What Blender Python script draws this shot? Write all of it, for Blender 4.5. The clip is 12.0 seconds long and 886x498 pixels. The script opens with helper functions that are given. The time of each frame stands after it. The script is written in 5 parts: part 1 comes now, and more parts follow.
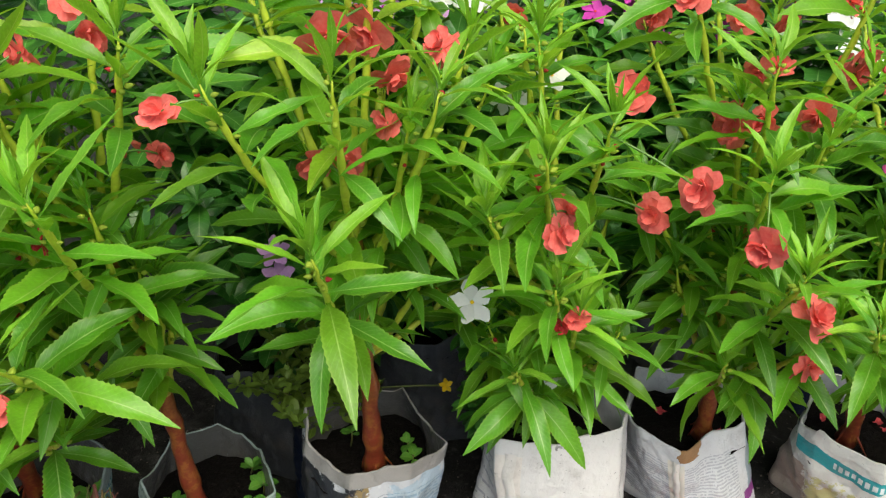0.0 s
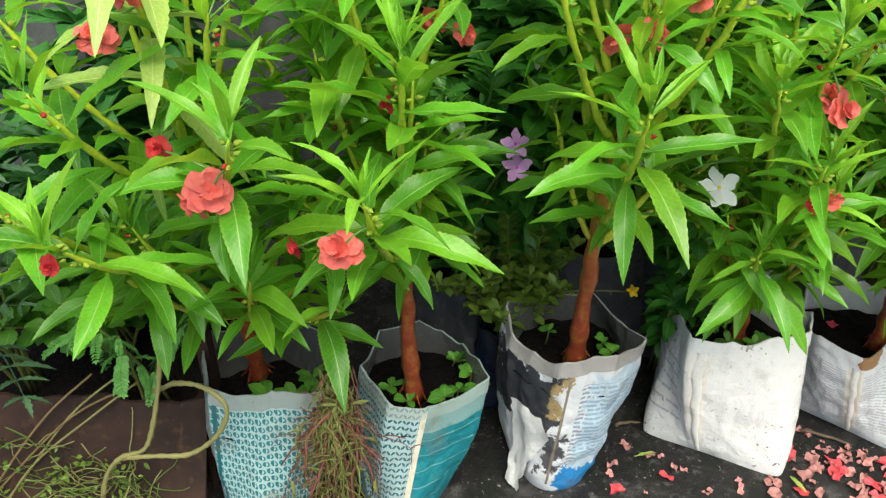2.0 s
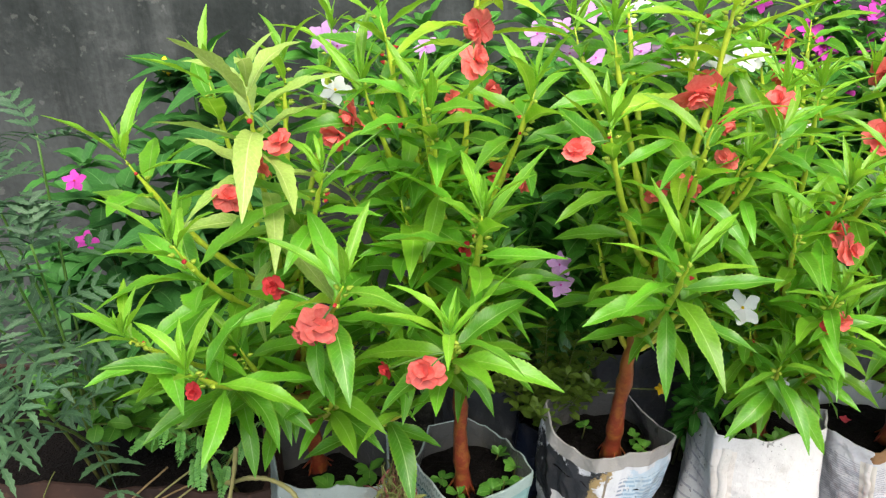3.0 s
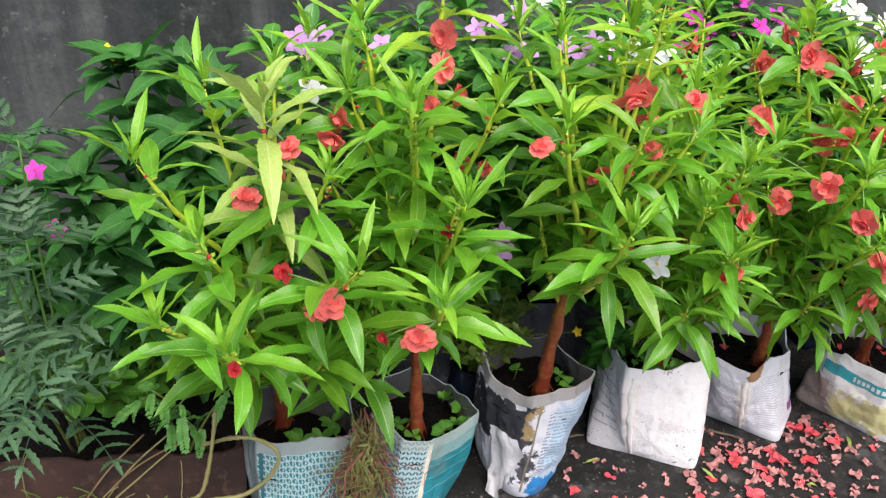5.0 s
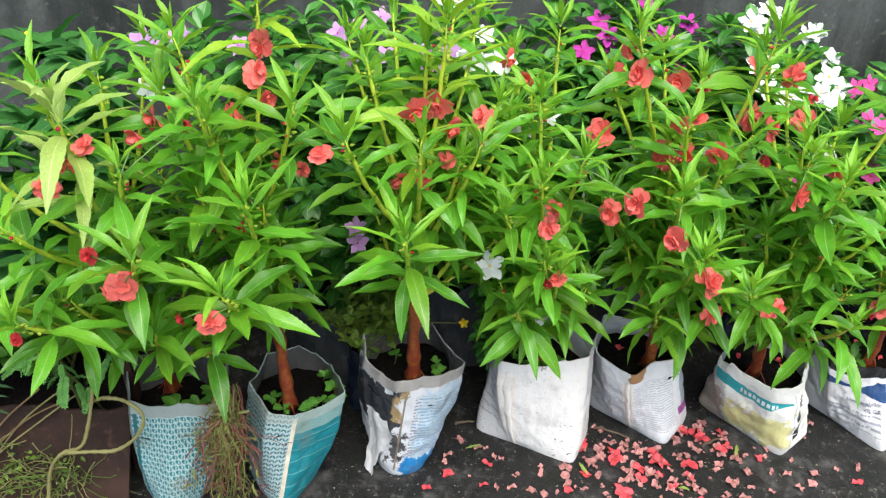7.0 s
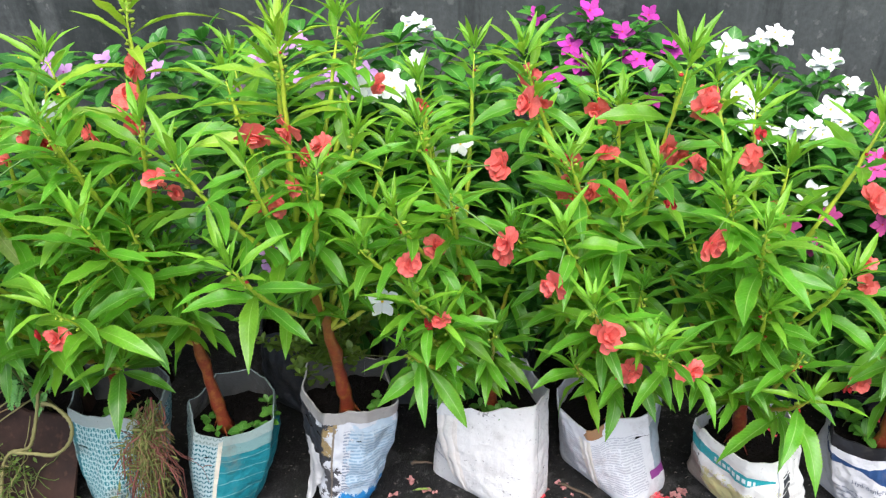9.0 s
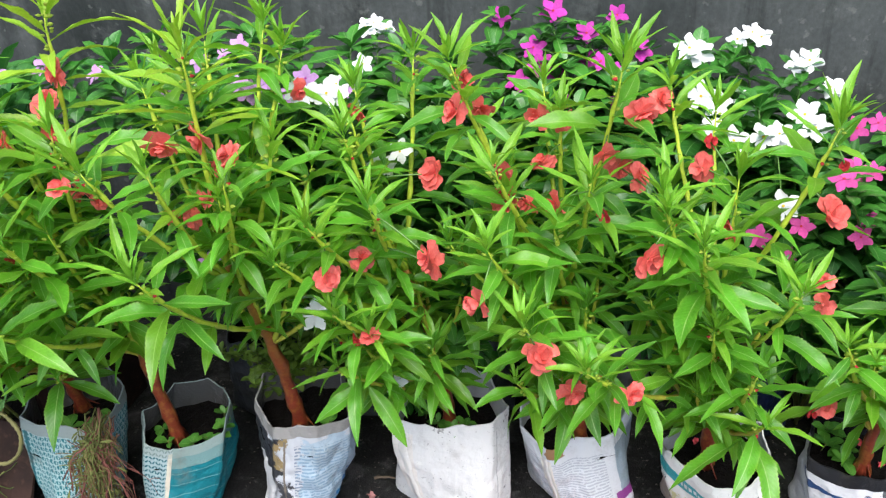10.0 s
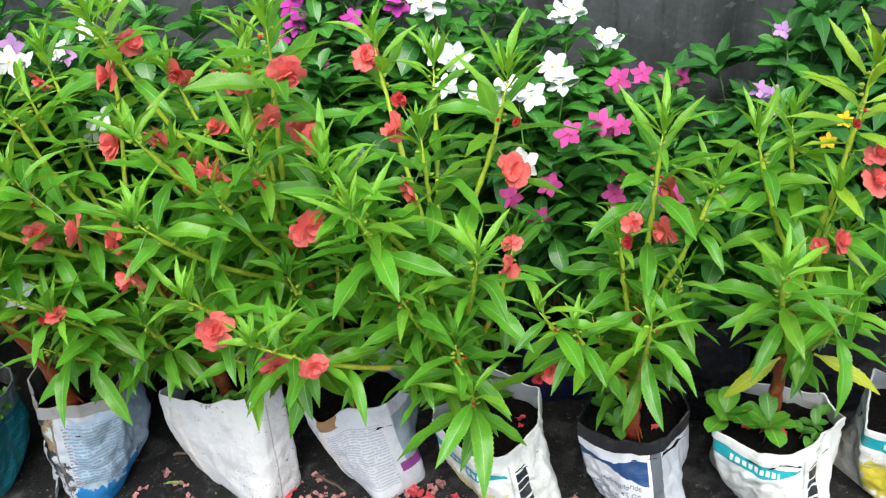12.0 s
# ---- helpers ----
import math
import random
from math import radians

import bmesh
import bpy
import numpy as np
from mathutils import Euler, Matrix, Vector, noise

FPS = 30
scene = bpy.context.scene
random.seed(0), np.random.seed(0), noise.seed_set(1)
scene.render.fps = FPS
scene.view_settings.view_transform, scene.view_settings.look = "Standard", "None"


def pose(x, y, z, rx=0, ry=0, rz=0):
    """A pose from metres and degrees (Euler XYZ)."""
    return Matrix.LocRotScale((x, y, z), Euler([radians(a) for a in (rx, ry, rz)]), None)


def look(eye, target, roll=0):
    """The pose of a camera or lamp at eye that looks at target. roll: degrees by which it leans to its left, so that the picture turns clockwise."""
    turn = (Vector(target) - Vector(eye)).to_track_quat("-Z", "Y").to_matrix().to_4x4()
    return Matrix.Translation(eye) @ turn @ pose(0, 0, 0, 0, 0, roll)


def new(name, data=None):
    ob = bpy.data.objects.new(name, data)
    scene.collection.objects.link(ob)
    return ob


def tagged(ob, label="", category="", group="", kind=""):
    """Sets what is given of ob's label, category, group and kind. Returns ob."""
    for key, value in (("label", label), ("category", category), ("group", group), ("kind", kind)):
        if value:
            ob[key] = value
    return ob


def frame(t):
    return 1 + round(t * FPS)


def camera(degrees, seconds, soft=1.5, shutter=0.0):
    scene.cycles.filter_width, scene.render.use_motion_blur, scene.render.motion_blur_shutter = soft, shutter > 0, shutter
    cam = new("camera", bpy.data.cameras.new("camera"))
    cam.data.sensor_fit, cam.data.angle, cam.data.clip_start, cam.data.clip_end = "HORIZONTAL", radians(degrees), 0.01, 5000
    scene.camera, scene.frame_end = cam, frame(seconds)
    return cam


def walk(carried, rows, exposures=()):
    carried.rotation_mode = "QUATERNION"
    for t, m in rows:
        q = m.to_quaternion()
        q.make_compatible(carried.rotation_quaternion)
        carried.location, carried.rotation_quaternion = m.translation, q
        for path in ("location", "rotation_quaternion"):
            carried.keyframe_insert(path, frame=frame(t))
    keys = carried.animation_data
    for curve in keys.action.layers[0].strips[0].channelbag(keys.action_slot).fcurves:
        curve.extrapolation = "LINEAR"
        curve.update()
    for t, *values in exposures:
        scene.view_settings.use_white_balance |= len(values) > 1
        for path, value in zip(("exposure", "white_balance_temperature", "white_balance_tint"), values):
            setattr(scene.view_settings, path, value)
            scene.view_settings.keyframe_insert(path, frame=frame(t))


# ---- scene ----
cam = camera(57.4, 12.0, soft=1.25)
METRES, EYE, TILT, LEAN, TURN = 2.4, 1.16, -30.0, 0.0, 0.0
ROWS = [
    (0.0, 0.0, 0.0, 0.0, -0.0, 0.0, 0.0),
    (0.5, -0.0386, 0.0068, -0.0296, -0.06, -0.42, 0.16),
    (1.0, -0.0611, -0.0019, -0.0404, 0.63, -1.9, -0.1),
    (1.5, -0.0889, -0.016, -0.0446, 1.75, -2.18, -0.18),
    (2.0, -0.1072, -0.0332, -0.0451, 3.02, -2.13, -1.06),
    (2.5, -0.1262, -0.0687, -0.0275, 3.47, 0.92, -1.37),
    (4.5, -0.1757, -0.1401, -0.0128, -1.62, 4.04, 1.96),
    (5.0, -0.2014, -0.1627, 0.0033, -6.29, -1.45, 1.4),
    (5.5, -0.1979, -0.1739, 0.0196, -7.83, -3.31, -0.32),
    (6.0, -0.1417, -0.2027, 0.0238, -5.41, -4.57, -0.89),
    (6.5, -0.067, -0.2174, 0.0137, -1.88, -4.61, -2.2),
    (7.0, -0.0269, -0.208, 0.0212, -0.4, -3.37, -1.8),
    (9.0, 0.1674, -0.158, 0.0364, 11.58, -2.2, -4.39),
    (9.5, 0.1956, -0.1432, 0.0392, 13.15, -2.28, -3.88),
    (10.0, 0.2322, -0.117, 0.0495, 14.56, -2.43, -4.68),
    (10.5, 0.2599, -0.1048, 0.0584, 15.31, -2.53, -4.11),
    (11.0, 0.3166, -0.0873, 0.0554, 15.55, -3.58, -3.79),
    (11.5, 0.38, -0.0688, 0.0575, 15.39, -4.46, -4.04),
    (12.0, 0.4189, -0.0448, 0.0633, 14.9, -4.93, -2.78),
]
walk(cam, [(t, pose(0, 0, EYE, TILT, LEAN, TURN) @ pose(METRES * x, METRES * y, METRES * z, 90 + pitch, roll, yaw)) for t, x, y, z, yaw, pitch, roll in ROWS],
     exposures=[(0.0, 0.94, 7050, 9), (0.8, 1.28, 6950, 4), (2.0, 1.24, 6900, 4), (2.5, 1.32, 6800, 6), (4.5, 1.40, 6800, 26), (5.0, 1.18, 6600, 19), (7.0, 1.17, 6450, 10), (9.0, 1.22, 6250, 14), (12.0, 0.99, 6200, 9)])

# ---- light ----
world = bpy.data.worlds.new("world")
scene.world = world
world.use_nodes = True
wn = world.node_tree
sky = wn.nodes.new("ShaderNodeTexSky")
sky.sky_type = "NISHITA"
sky.sun_disc = False
sky.sun_elevation = radians(62)
sky.sun_rotation = 2.8
sky.dust_density = 3.0
wn.links.new(sky.outputs[0], wn.nodes["Background"].inputs[0])
wn.nodes["Background"].inputs[1].default_value = 0.125
sun_data = bpy.data.lights.new("sun", "SUN")
sun_data.energy, sun_data.angle, sun_data.color = 2.25, radians(50), (1.0, 0.96, 0.88)
sun = new("sun", sun_data)
sun.matrix_world = look((0.5, -1.3, 3.2), (0, 0.3, 0))


# ---- node helpers ----
class Net:
    """A material with short calls for its nodes."""

    def __init__(self, name, rough=0.6, spec=0.3):
        self.mat = bpy.data.materials.new(name)
        self.mat.use_nodes = True
        self.tree = self.mat.node_tree
        self.bsdf = self.tree.nodes["Principled BSDF"]
        self.bsdf.inputs["Roughness"].default_value = rough
        self.bsdf.inputs["Specular IOR Level"].default_value = spec

    def put(self, sock, value):
        if hasattr(value, "is_output"):
            self.tree.links.new(value, sock)
        elif isinstance(value, tuple) and len(value) == 3 and sock.type == "RGBA":
            sock.default_value = (*value, 1)
        else:
            sock.default_value = value

    def math(self, op, a, b=0.0, clamp=False):
        n = self.tree.nodes.new("ShaderNodeMath")
        n.operation, n.use_clamp = op, clamp
        self.put(n.inputs[0], a), self.put(n.inputs[1], b)
        return n.outputs[0]

    def mix(self, fac, a, b):
        n = self.tree.nodes.new("ShaderNodeMix")
        n.data_type = "RGBA"
        self.put(n.inputs[0], fac), self.put(n.inputs[6], a), self.put(n.inputs[7], b)
        return n.outputs[2]

    def noise(self, scale, detail=3.0, where="Object", rough=0.5):
        n = self.tree.nodes.new("ShaderNodeTexNoise")
        n.inputs["Scale"].default_value, n.inputs["Detail"].default_value = scale, detail
        n.inputs["Roughness"].default_value = rough
        self.tree.links.new(self.coord(where), n.inputs["Vector"])
        return n.outputs["Fac"]

    def coord(self, where):
        if where == "World":
            return self.tree.nodes.new("ShaderNodeNewGeometry").outputs["Position"]
        return self.tree.nodes.new("ShaderNodeTexCoord").outputs[where]

    def uv(self):
        s = self.tree.nodes.new("ShaderNodeSeparateXYZ")
        self.tree.links.new(self.coord("UV"), s.inputs[0])
        return s.outputs[0], s.outputs[1]

    def span(self, value, lo, hi, soft=0.0):
        """1 between lo and hi."""
        if soft:
            n = self.tree.nodes.new("ShaderNodeMapRange")
            n.interpolation_type = "SMOOTHSTEP"
            self.put(n.inputs[0], value)
            n.inputs[1].default_value, n.inputs[2].default_value = lo, hi
            return n.outputs[0]
        return self.math("MULTIPLY", self.math("GREATER_THAN", value, lo), self.math("LESS_THAN", value, hi))

    def rect(self, u, v, u0, u1, v0, v1):
        return self.math("MULTIPLY", self.span(u, u0, u1), self.span(v, v0, v1))

    def step(self, value, lo, hi):
        return self.span(value, lo, hi, 1)

    def chance(self):
        """A random value for each object and each loose leaf of a joined mesh."""
        one = self.tree.nodes.new("ShaderNodeObjectInfo").outputs["Random"]
        two = self.tree.nodes.new("ShaderNodeNewGeometry").outputs["Random Per Island"]
        return self.math("FRACT", self.math("ADD", one, two))

    def bright(self, colour, value):
        n = self.tree.nodes.new("ShaderNodeHueSaturation")
        self.put(n.inputs["Value"], value), self.put(n.inputs["Color"], colour)
        return n.outputs[0]

    def bump(self, height, strength=0.3, distance=0.01):
        n = self.tree.nodes.new("ShaderNodeBump")
        n.inputs["Strength"].default_value, n.inputs["Distance"].default_value = strength, distance
        self.put(n.inputs["Height"], height)
        self.tree.links.new(n.outputs[0], self.bsdf.inputs["Normal"])

    def colour(self, value):
        self.put(self.bsdf.inputs["Base Color"], value)
        return self

    def see_through(self, value, share):
        """Mixes in light that shines through a thin leaf or petal."""
        t, m = self.tree.nodes.new("ShaderNodeBsdfTranslucent"), self.tree.nodes.new("ShaderNodeMixShader")
        self.put(t.inputs[0], value)
        m.inputs[0].default_value = share
        self.tree.links.new(self.bsdf.outputs[0], m.inputs[1])
        self.tree.links.new(t.outputs[0], m.inputs[2])
        self.tree.links.new(m.outputs[0], self.tree.nodes["Material Output"].inputs[0])
        return self


def leaf_material(name, dark, light, rib, shine=0.43, through_share=0.24, veins=16.0, spec=0.5, warm=False):
    n = Net(name, shine, spec)
    u, v = n.uv()
    side = n.math("ABSOLUTE", u)
    blotch = n.noise(3.0, 3.0, "Object")
    fine = n.noise(40.0, 2.0, "Object")
    tone = n.math("ADD", n.math("MULTIPLY", n.chance(), 0.65), n.math("MULTIPLY", blotch, 0.55), True)
    base = n.mix(tone, dark, light)
    wave = n.math("SINE", n.math("MULTIPLY", n.math("SUBTRACT", v, n.math("MULTIPLY", side, 0.16)), veins * 6.283))
    vein = n.math("MULTIPLY", n.step(wave, 0.82, 1.0), 0.2)
    base = n.mix(vein, base, rib)
    base = n.mix(n.math("MULTIPLY", n.math("SUBTRACT", 1.0, n.step(side, 0.02, 0.06)), 0.9), base, rib)
    if warm:
        base = n.mix(n.math("MULTIPLY", n.step(n.math("FRACT", n.math("MULTIPLY", n.chance(), 7.3)), 0.55, 1.0), 0.45), base, (0.20, 0.36, 0.018))
        base = n.mix(n.math("MULTIPLY", n.step(side, 0.74, 1.0), 0.5), base, (0.26, 0.44, 0.05))
    base = n.bright(base, n.math("ADD", 0.7, n.math("MULTIPLY", fine, 0.6)))
    n.colour(base)
    n.bump(n.math("SUBTRACT", n.math("MULTIPLY", wave, -0.05), n.math("MULTIPLY", fine, 0.45)), 0.3, 0.0014)
    n.see_through(n.mix(0.5, n.bright(base, 1.5), (0.34, 0.50, 0.015)) if warm else n.bright(base, 1.45), through_share)
    return n.mat


LEAF = leaf_material("balsam leaf", (0.024, 0.138, 0.012), (0.138, 0.465, 0.026), (0.34, 0.54, 0.15), 0.36, 0.42, spec=0.5, warm=True)
YOUNG = leaf_material("young balsam leaf", (0.075, 0.27, 0.018), (0.24, 0.55, 0.038), (0.42, 0.62, 0.15), 0.42, 0.40, spec=0.40, warm=True)
PALE = leaf_material("pale yellowing balsam leaf", (0.17, 0.34, 0.045), (0.37, 0.49, 0.11), (0.50, 0.57, 0.22), 0.5, 0.3)
VINCA_LEAF = leaf_material("periwinkle leaf", (0.018, 0.12, 0.014), (0.06, 0.23, 0.025), (0.20, 0.38, 0.12), 0.32, 0.15, 9.0)
BROAD_LEAF = leaf_material("dull broad leaf", (0.015, 0.085, 0.018), (0.048, 0.19, 0.032), (0.10, 0.24, 0.07), 0.55, 0.25, 9.0, 0.3)
GREY_LEAF = leaf_material("grey green feathery leaf", (0.020, 0.068, 0.030), (0.058, 0.138, 0.055), (0.12, 0.22, 0.11), 0.6, 0.2, 6.0)
FERN_LEAF = leaf_material("pale fern leaf", (0.045, 0.19, 0.035), (0.13, 0.34, 0.07), (0.24, 0.46, 0.12), 0.5, 0.25, 6.0)
WEED_LEAF = leaf_material("weed leaf", (0.03, 0.15, 0.015), (0.11, 0.31, 0.03), (0.2, 0.38, 0.08), 0.5, 0.2, 7.0)


def stem_material(name, low, high, z0, z1):
    n = Net(name, 0.33, 0.45)
    s = n.tree.nodes.new("ShaderNodeSeparateXYZ")
    n.tree.links.new(n.coord("World"), s.inputs[0])
    streak = n.noise(45.0, 3.0, "World")
    rise = n.math("ADD", s.outputs[2], n.math("MULTIPLY", n.math("SUBTRACT", streak, 0.5), 0.18))
    base = n.mix(n.step(rise, z0, z1), low, high)
    scar = n.step(n.noise(58.0, 4.0, "World", 0.7), 0.46, 0.62)
    base = n.mix(n.math("MULTIPLY", scar, 0.38), base, high)
    base = n.bright(base, n.math("ADD", 0.25, n.math("ADD", n.math("MULTIPLY", n.noise(160.0, 3.0, "World"), 0.6), n.math("MULTIPLY", n.noise(34.0, 4.0, "World", 0.7), 0.9))))
    n.colour(base)
    n.bump(streak, 0.3, 0.003)
    return n.mat


TRUNK = stem_material("balsam trunk", (0.20, 0.036, 0.017), (0.38, 0.18, 0.035), 0.36, 0.66)
BRANCH = stem_material("balsam branch", (0.46, 0.31, 0.05), (0.47, 0.58, 0.05), 0.36, 0.62)
GREEN_STEM = stem_material("green stem", (0.12, 0.12, 0.03), (0.10, 0.22, 0.04), 0.2, 0.6)


def petal_material(name, dark, light, share=0.25, rough=0.55):
    n = Net(name, rough, 0.2)
    base = n.mix(n.noise(6.0, 3.0, "Object"), dark, light)
    base = n.bright(base, n.math("ADD", 0.8, n.math("MULTIPLY", n.chance(), 0.35)))
    n.colour(base)
    n.bump(n.noise(25.0, 3.0, "Object"), 0.3, 0.002)
    n.see_through(base, share)
    return n.mat


CORAL = petal_material("coral red petal", (0.78, 0.085, 0.075), (0.95, 0.29, 0.245), 0.3)
CRIMSON = petal_material("crimson bud", (0.42, 0.02, 0.03), (0.68, 0.07, 0.07))
WHITE_PETAL = petal_material("white petal", (0.72, 0.75, 0.73), (0.82, 0.84, 0.82), 0.15)
MAGENTA = petal_material("magenta petal", (0.42, 0.025, 0.30), (0.62, 0.07, 0.44))
PINK = petal_material("pink petal", (0.55, 0.05, 0.26), (0.72, 0.12, 0.40))
LILAC = petal_material("lilac petal", (0.50, 0.24, 0.58), (0.70, 0.42, 0.74))
YELLOW = petal_material("yellow petal", (0.75, 0.48, 0.01), (0.88, 0.62, 0.03))
DRY_PETAL = petal_material("dried petal", (0.30, 0.115, 0.11), (0.56, 0.29, 0.265), 0.05, 0.8)
BUD = petal_material("green bud", (0.26, 0.40, 0.03), (0.46, 0.56, 0.08), 0.2)
STRAW = petal_material("dry straw", (0.10, 0.062, 0.028), (0.27, 0.19, 0.09), 0.05, 0.85)
RED_STRAW = petal_material("reddish dry stem", (0.14, 0.05, 0.04), (0.28, 0.11, 0.085), 0.05, 0.8)
GREEN_STRAW = petal_material("greenish dry stem", (0.085, 0.10, 0.026), (0.24, 0.26, 0.08), 0.05, 0.8)
VINE = petal_material("pale vine", (0.15, 0.15, 0.05), (0.31, 0.28, 0.12), 0.05, 0.5)


def soil_material():
    n = Net("wet soil", 0.9, 0.12)
    grit = n.noise(120.0, 4.0, "World")
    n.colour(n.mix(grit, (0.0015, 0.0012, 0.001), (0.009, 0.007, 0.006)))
    n.bump(grit, 0.9, 0.012)
    return n.mat


def ground_material():
    n = Net("damp dark screed", 0.6, 0.35)
    grit, patch, moss = n.noise(230.0, 5.0, "World", 0.7), n.noise(4.5, 8.0, "World", 0.72), n.noise(15.0, 7.0, "World", 0.72)
    base = n.mix(n.step(grit, 0.3, 0.75), (0.003, 0.003, 0.003), (0.022, 0.021, 0.020))
    base = n.mix(n.math("MULTIPLY", n.step(patch, 0.50, 0.60), 0.75), base, (0.066, 0.064, 0.062))
    base = n.mix(n.math("MULTIPLY", n.step(moss, 0.47, 0.58), 0.8), base, (0.006, 0.008, 0.005))
    dust = n.step(n.noise(36.0, 7.0, "World", 0.8), 0.54, 0.66)
    base = n.mix(n.math("MULTIPLY", dust, 0.6), base, (0.12, 0.115, 0.11))
    chip = n.step(n.noise(120.0, 3.0, "World"), 0.66, 0.70)
    base = n.mix(n.math("MULTIPLY", n.math("MULTIPLY", chip, n.step(moss, 0.4, 0.6)), 0.8), base, (0.30, 0.25, 0.22))
    n.colour(base)
    n.put(n.bsdf.inputs["Roughness"], n.math("ADD", 0.22, n.math("MULTIPLY", moss, 0.7)))
    n.bump(n.math("ADD", n.math("MULTIPLY", grit, 0.6), n.math("ADD", moss, patch)), 0.8, 0.008)
    return n.mat


def wall_material():
    n = Net("weathered grey render", 0.9, 0.2)
    big, mid, fine = n.noise(1.9, 6.0, "World", 0.6), n.noise(9.0, 7.0, "World", 0.7), n.noise(90.0, 4.0, "World")
    run = n.tree.nodes.new("ShaderNodeMapping")
    run.inputs["Scale"].default_value = (1.0, 1.0, 0.12)
    n.tree.links.new(n.coord("World"), run.inputs["Vector"])
    drip = n.tree.nodes.new("ShaderNodeTexNoise")
    drip.inputs["Scale"].default_value, drip.inputs["Detail"].default_value, drip.inputs["Roughness"].default_value = 11.0, 6.0, 0.65
    n.tree.links.new(run.outputs[0], drip.inputs["Vector"])
    base = n.mix(n.step(big, 0.32, 0.66), (0.024, 0.029, 0.027), (0.070, 0.078, 0.075))
    base = n.mix(n.math("MULTIPLY", n.step(drip.outputs["Fac"], 0.5, 0.68), 0.38), base, (0.115, 0.125, 0.118))
    base = n.mix(n.math("MULTIPLY", n.step(drip.outputs["Fac"], 0.48, 0.34), 0.6), base, (0.016, 0.019, 0.017))
    base = n.mix(n.math("MULTIPLY", n.step(mid, 0.52, 0.72), 0.5), base, (0.12, 0.128, 0.12))
    spot = n.step(n.noise(34.0, 3.0, "World"), 0.64, 0.70)
    base = n.mix(n.math("MULTIPLY", spot, 0.2), base, (0.26, 0.27, 0.24))
    n.colour(n.bright(base, n.math("ADD", 0.7, n.math("MULTIPLY", fine, 0.6))))
    n.bump(n.math("ADD", n.math("MULTIPLY", fine, 0.5), mid), 0.5, 0.006)
    return n.mat


def trough_material():
    n = Net("rusty brown sheet", 0.8, 0.25)
    big, fine = n.noise(6.0, 5.0, "World", 0.6), n.noise(60.0, 4.0, "World")
    base = n.mix(n.step(big, 0.3, 0.7), (0.014, 0.008, 0.006), (0.042, 0.021, 0.014))
    base = n.mix(n.math("MULTIPLY", n.step(fine, 0.55, 0.75), 0.4), base, (0.10, 0.05, 0.03))
    n.colour(base)
    n.bump(fine, 0.4, 0.004)
    return n.mat


SOIL, GROUND, WALL, RUST = soil_material(), ground_material(), wall_material(), trough_material()


# ---- printed sacks: u runs round the sack from its front, v up, both in metres ----
def sack_net(name, base=(0.74, 0.74, 0.71)):
    n = Net(name, 0.42, 0.4)
    u, v = n.uv()
    return n, u, v, base


def sack_done(n, col, dirt=0.5):
    stain, fleck = n.noise(16.0, 6.0, "World", 0.65), n.noise(210.0, 3.0, "World")
    col = n.mix(n.math("MULTIPLY", n.step(stain, 0.5, 0.78), dirt), col, (0.16, 0.135, 0.10))
    col = n.mix(n.math("MULTIPLY", n.step(fleck, 0.68, 0.74), dirt), col, (0.06, 0.05, 0.04))
    n.colour(col)
    weave = n.noise(420.0, 1.0, "World")
    n.bump(n.math("ADD", n.math("MULTIPLY", weave, 0.12), n.math("ADD", n.noise(38.0, 4.0, "World"), n.math("MULTIPLY", n.math("ABSOLUTE", n.math("SUBTRACT", n.noise(22.0, 5.0, "World", 0.6), 0.5)), -2.2))), 0.6, 0.005)
    return n.mat


def text_lines(n, u, v, u0, u1, v0, v1, pitch, gap=0.45, seed=1.0):
    """Rows of unreadable small print as broken bars."""
    row = n.math("FRACT", n.math("DIVIDE", v, pitch))
    line = n.math("GREATER_THAN", row, gap)
    r = n.math("FLOOR", n.math("DIVIDE", v, pitch))
    t = n.tree.nodes.new("ShaderNodeCombineXYZ")
    n.put(t.inputs[0], n.math("MULTIPLY", u, 160.0))
    n.put(t.inputs[1], n.math("MULTIPLY", r, 7.3 * seed))
    w = n.tree.nodes.new("ShaderNodeTexNoise")
    w.inputs["Scale"].default_value, w.inputs["Detail"].default_value = 1.0, 1.0
    n.tree.links.new(t.outputs[0], w.inputs["Vector"])
    word = n.math("GREATER_THAN", w.outputs["Fac"], 0.4)
    return n.math("MULTIPLY", n.math("MULTIPLY", line, word), n.rect(u, v, u0, u1, v0, v1))


def leaf_print(n, u, v, cell_u, cell_v):
    """Staggered small teal drops on a pale ground."""
    row = n.math("FLOOR", n.math("DIVIDE", v, cell_v))
    shift = n.math("MULTIPLY", n.math("MODULO", n.math("ABSOLUTE", row), 2.0), 0.5)
    a = n.math("SUBTRACT", n.math("FRACT", n.math("ADD", n.math("DIVIDE", u, cell_u), shift)), 0.5)
    b = n.math("SUBTRACT", n.math("FRACT", n.math("DIVIDE", v, cell_v)), 0.5)
    d = n.math("SQRT", n.math("ADD", n.math("POWER", n.math("ADD", a, n.math("MULTIPLY", b, 0.4)), 2.0), n.math("POWER", b, 2.0)))
    ring = n.span(d, 0.22, 0.40)
    half = n.math("MULTIPLY", n.math("LESS_THAN", d, 0.43), n.math("LESS_THAN", a, -0.02))
    gap = n.math("GREATER_THAN", n.math("ABSOLUTE", n.math("SUBTRACT", a, 0.02)), 0.05)
    return n.math("MULTIPLY", n.math("MAXIMUM", ring, half), gap)


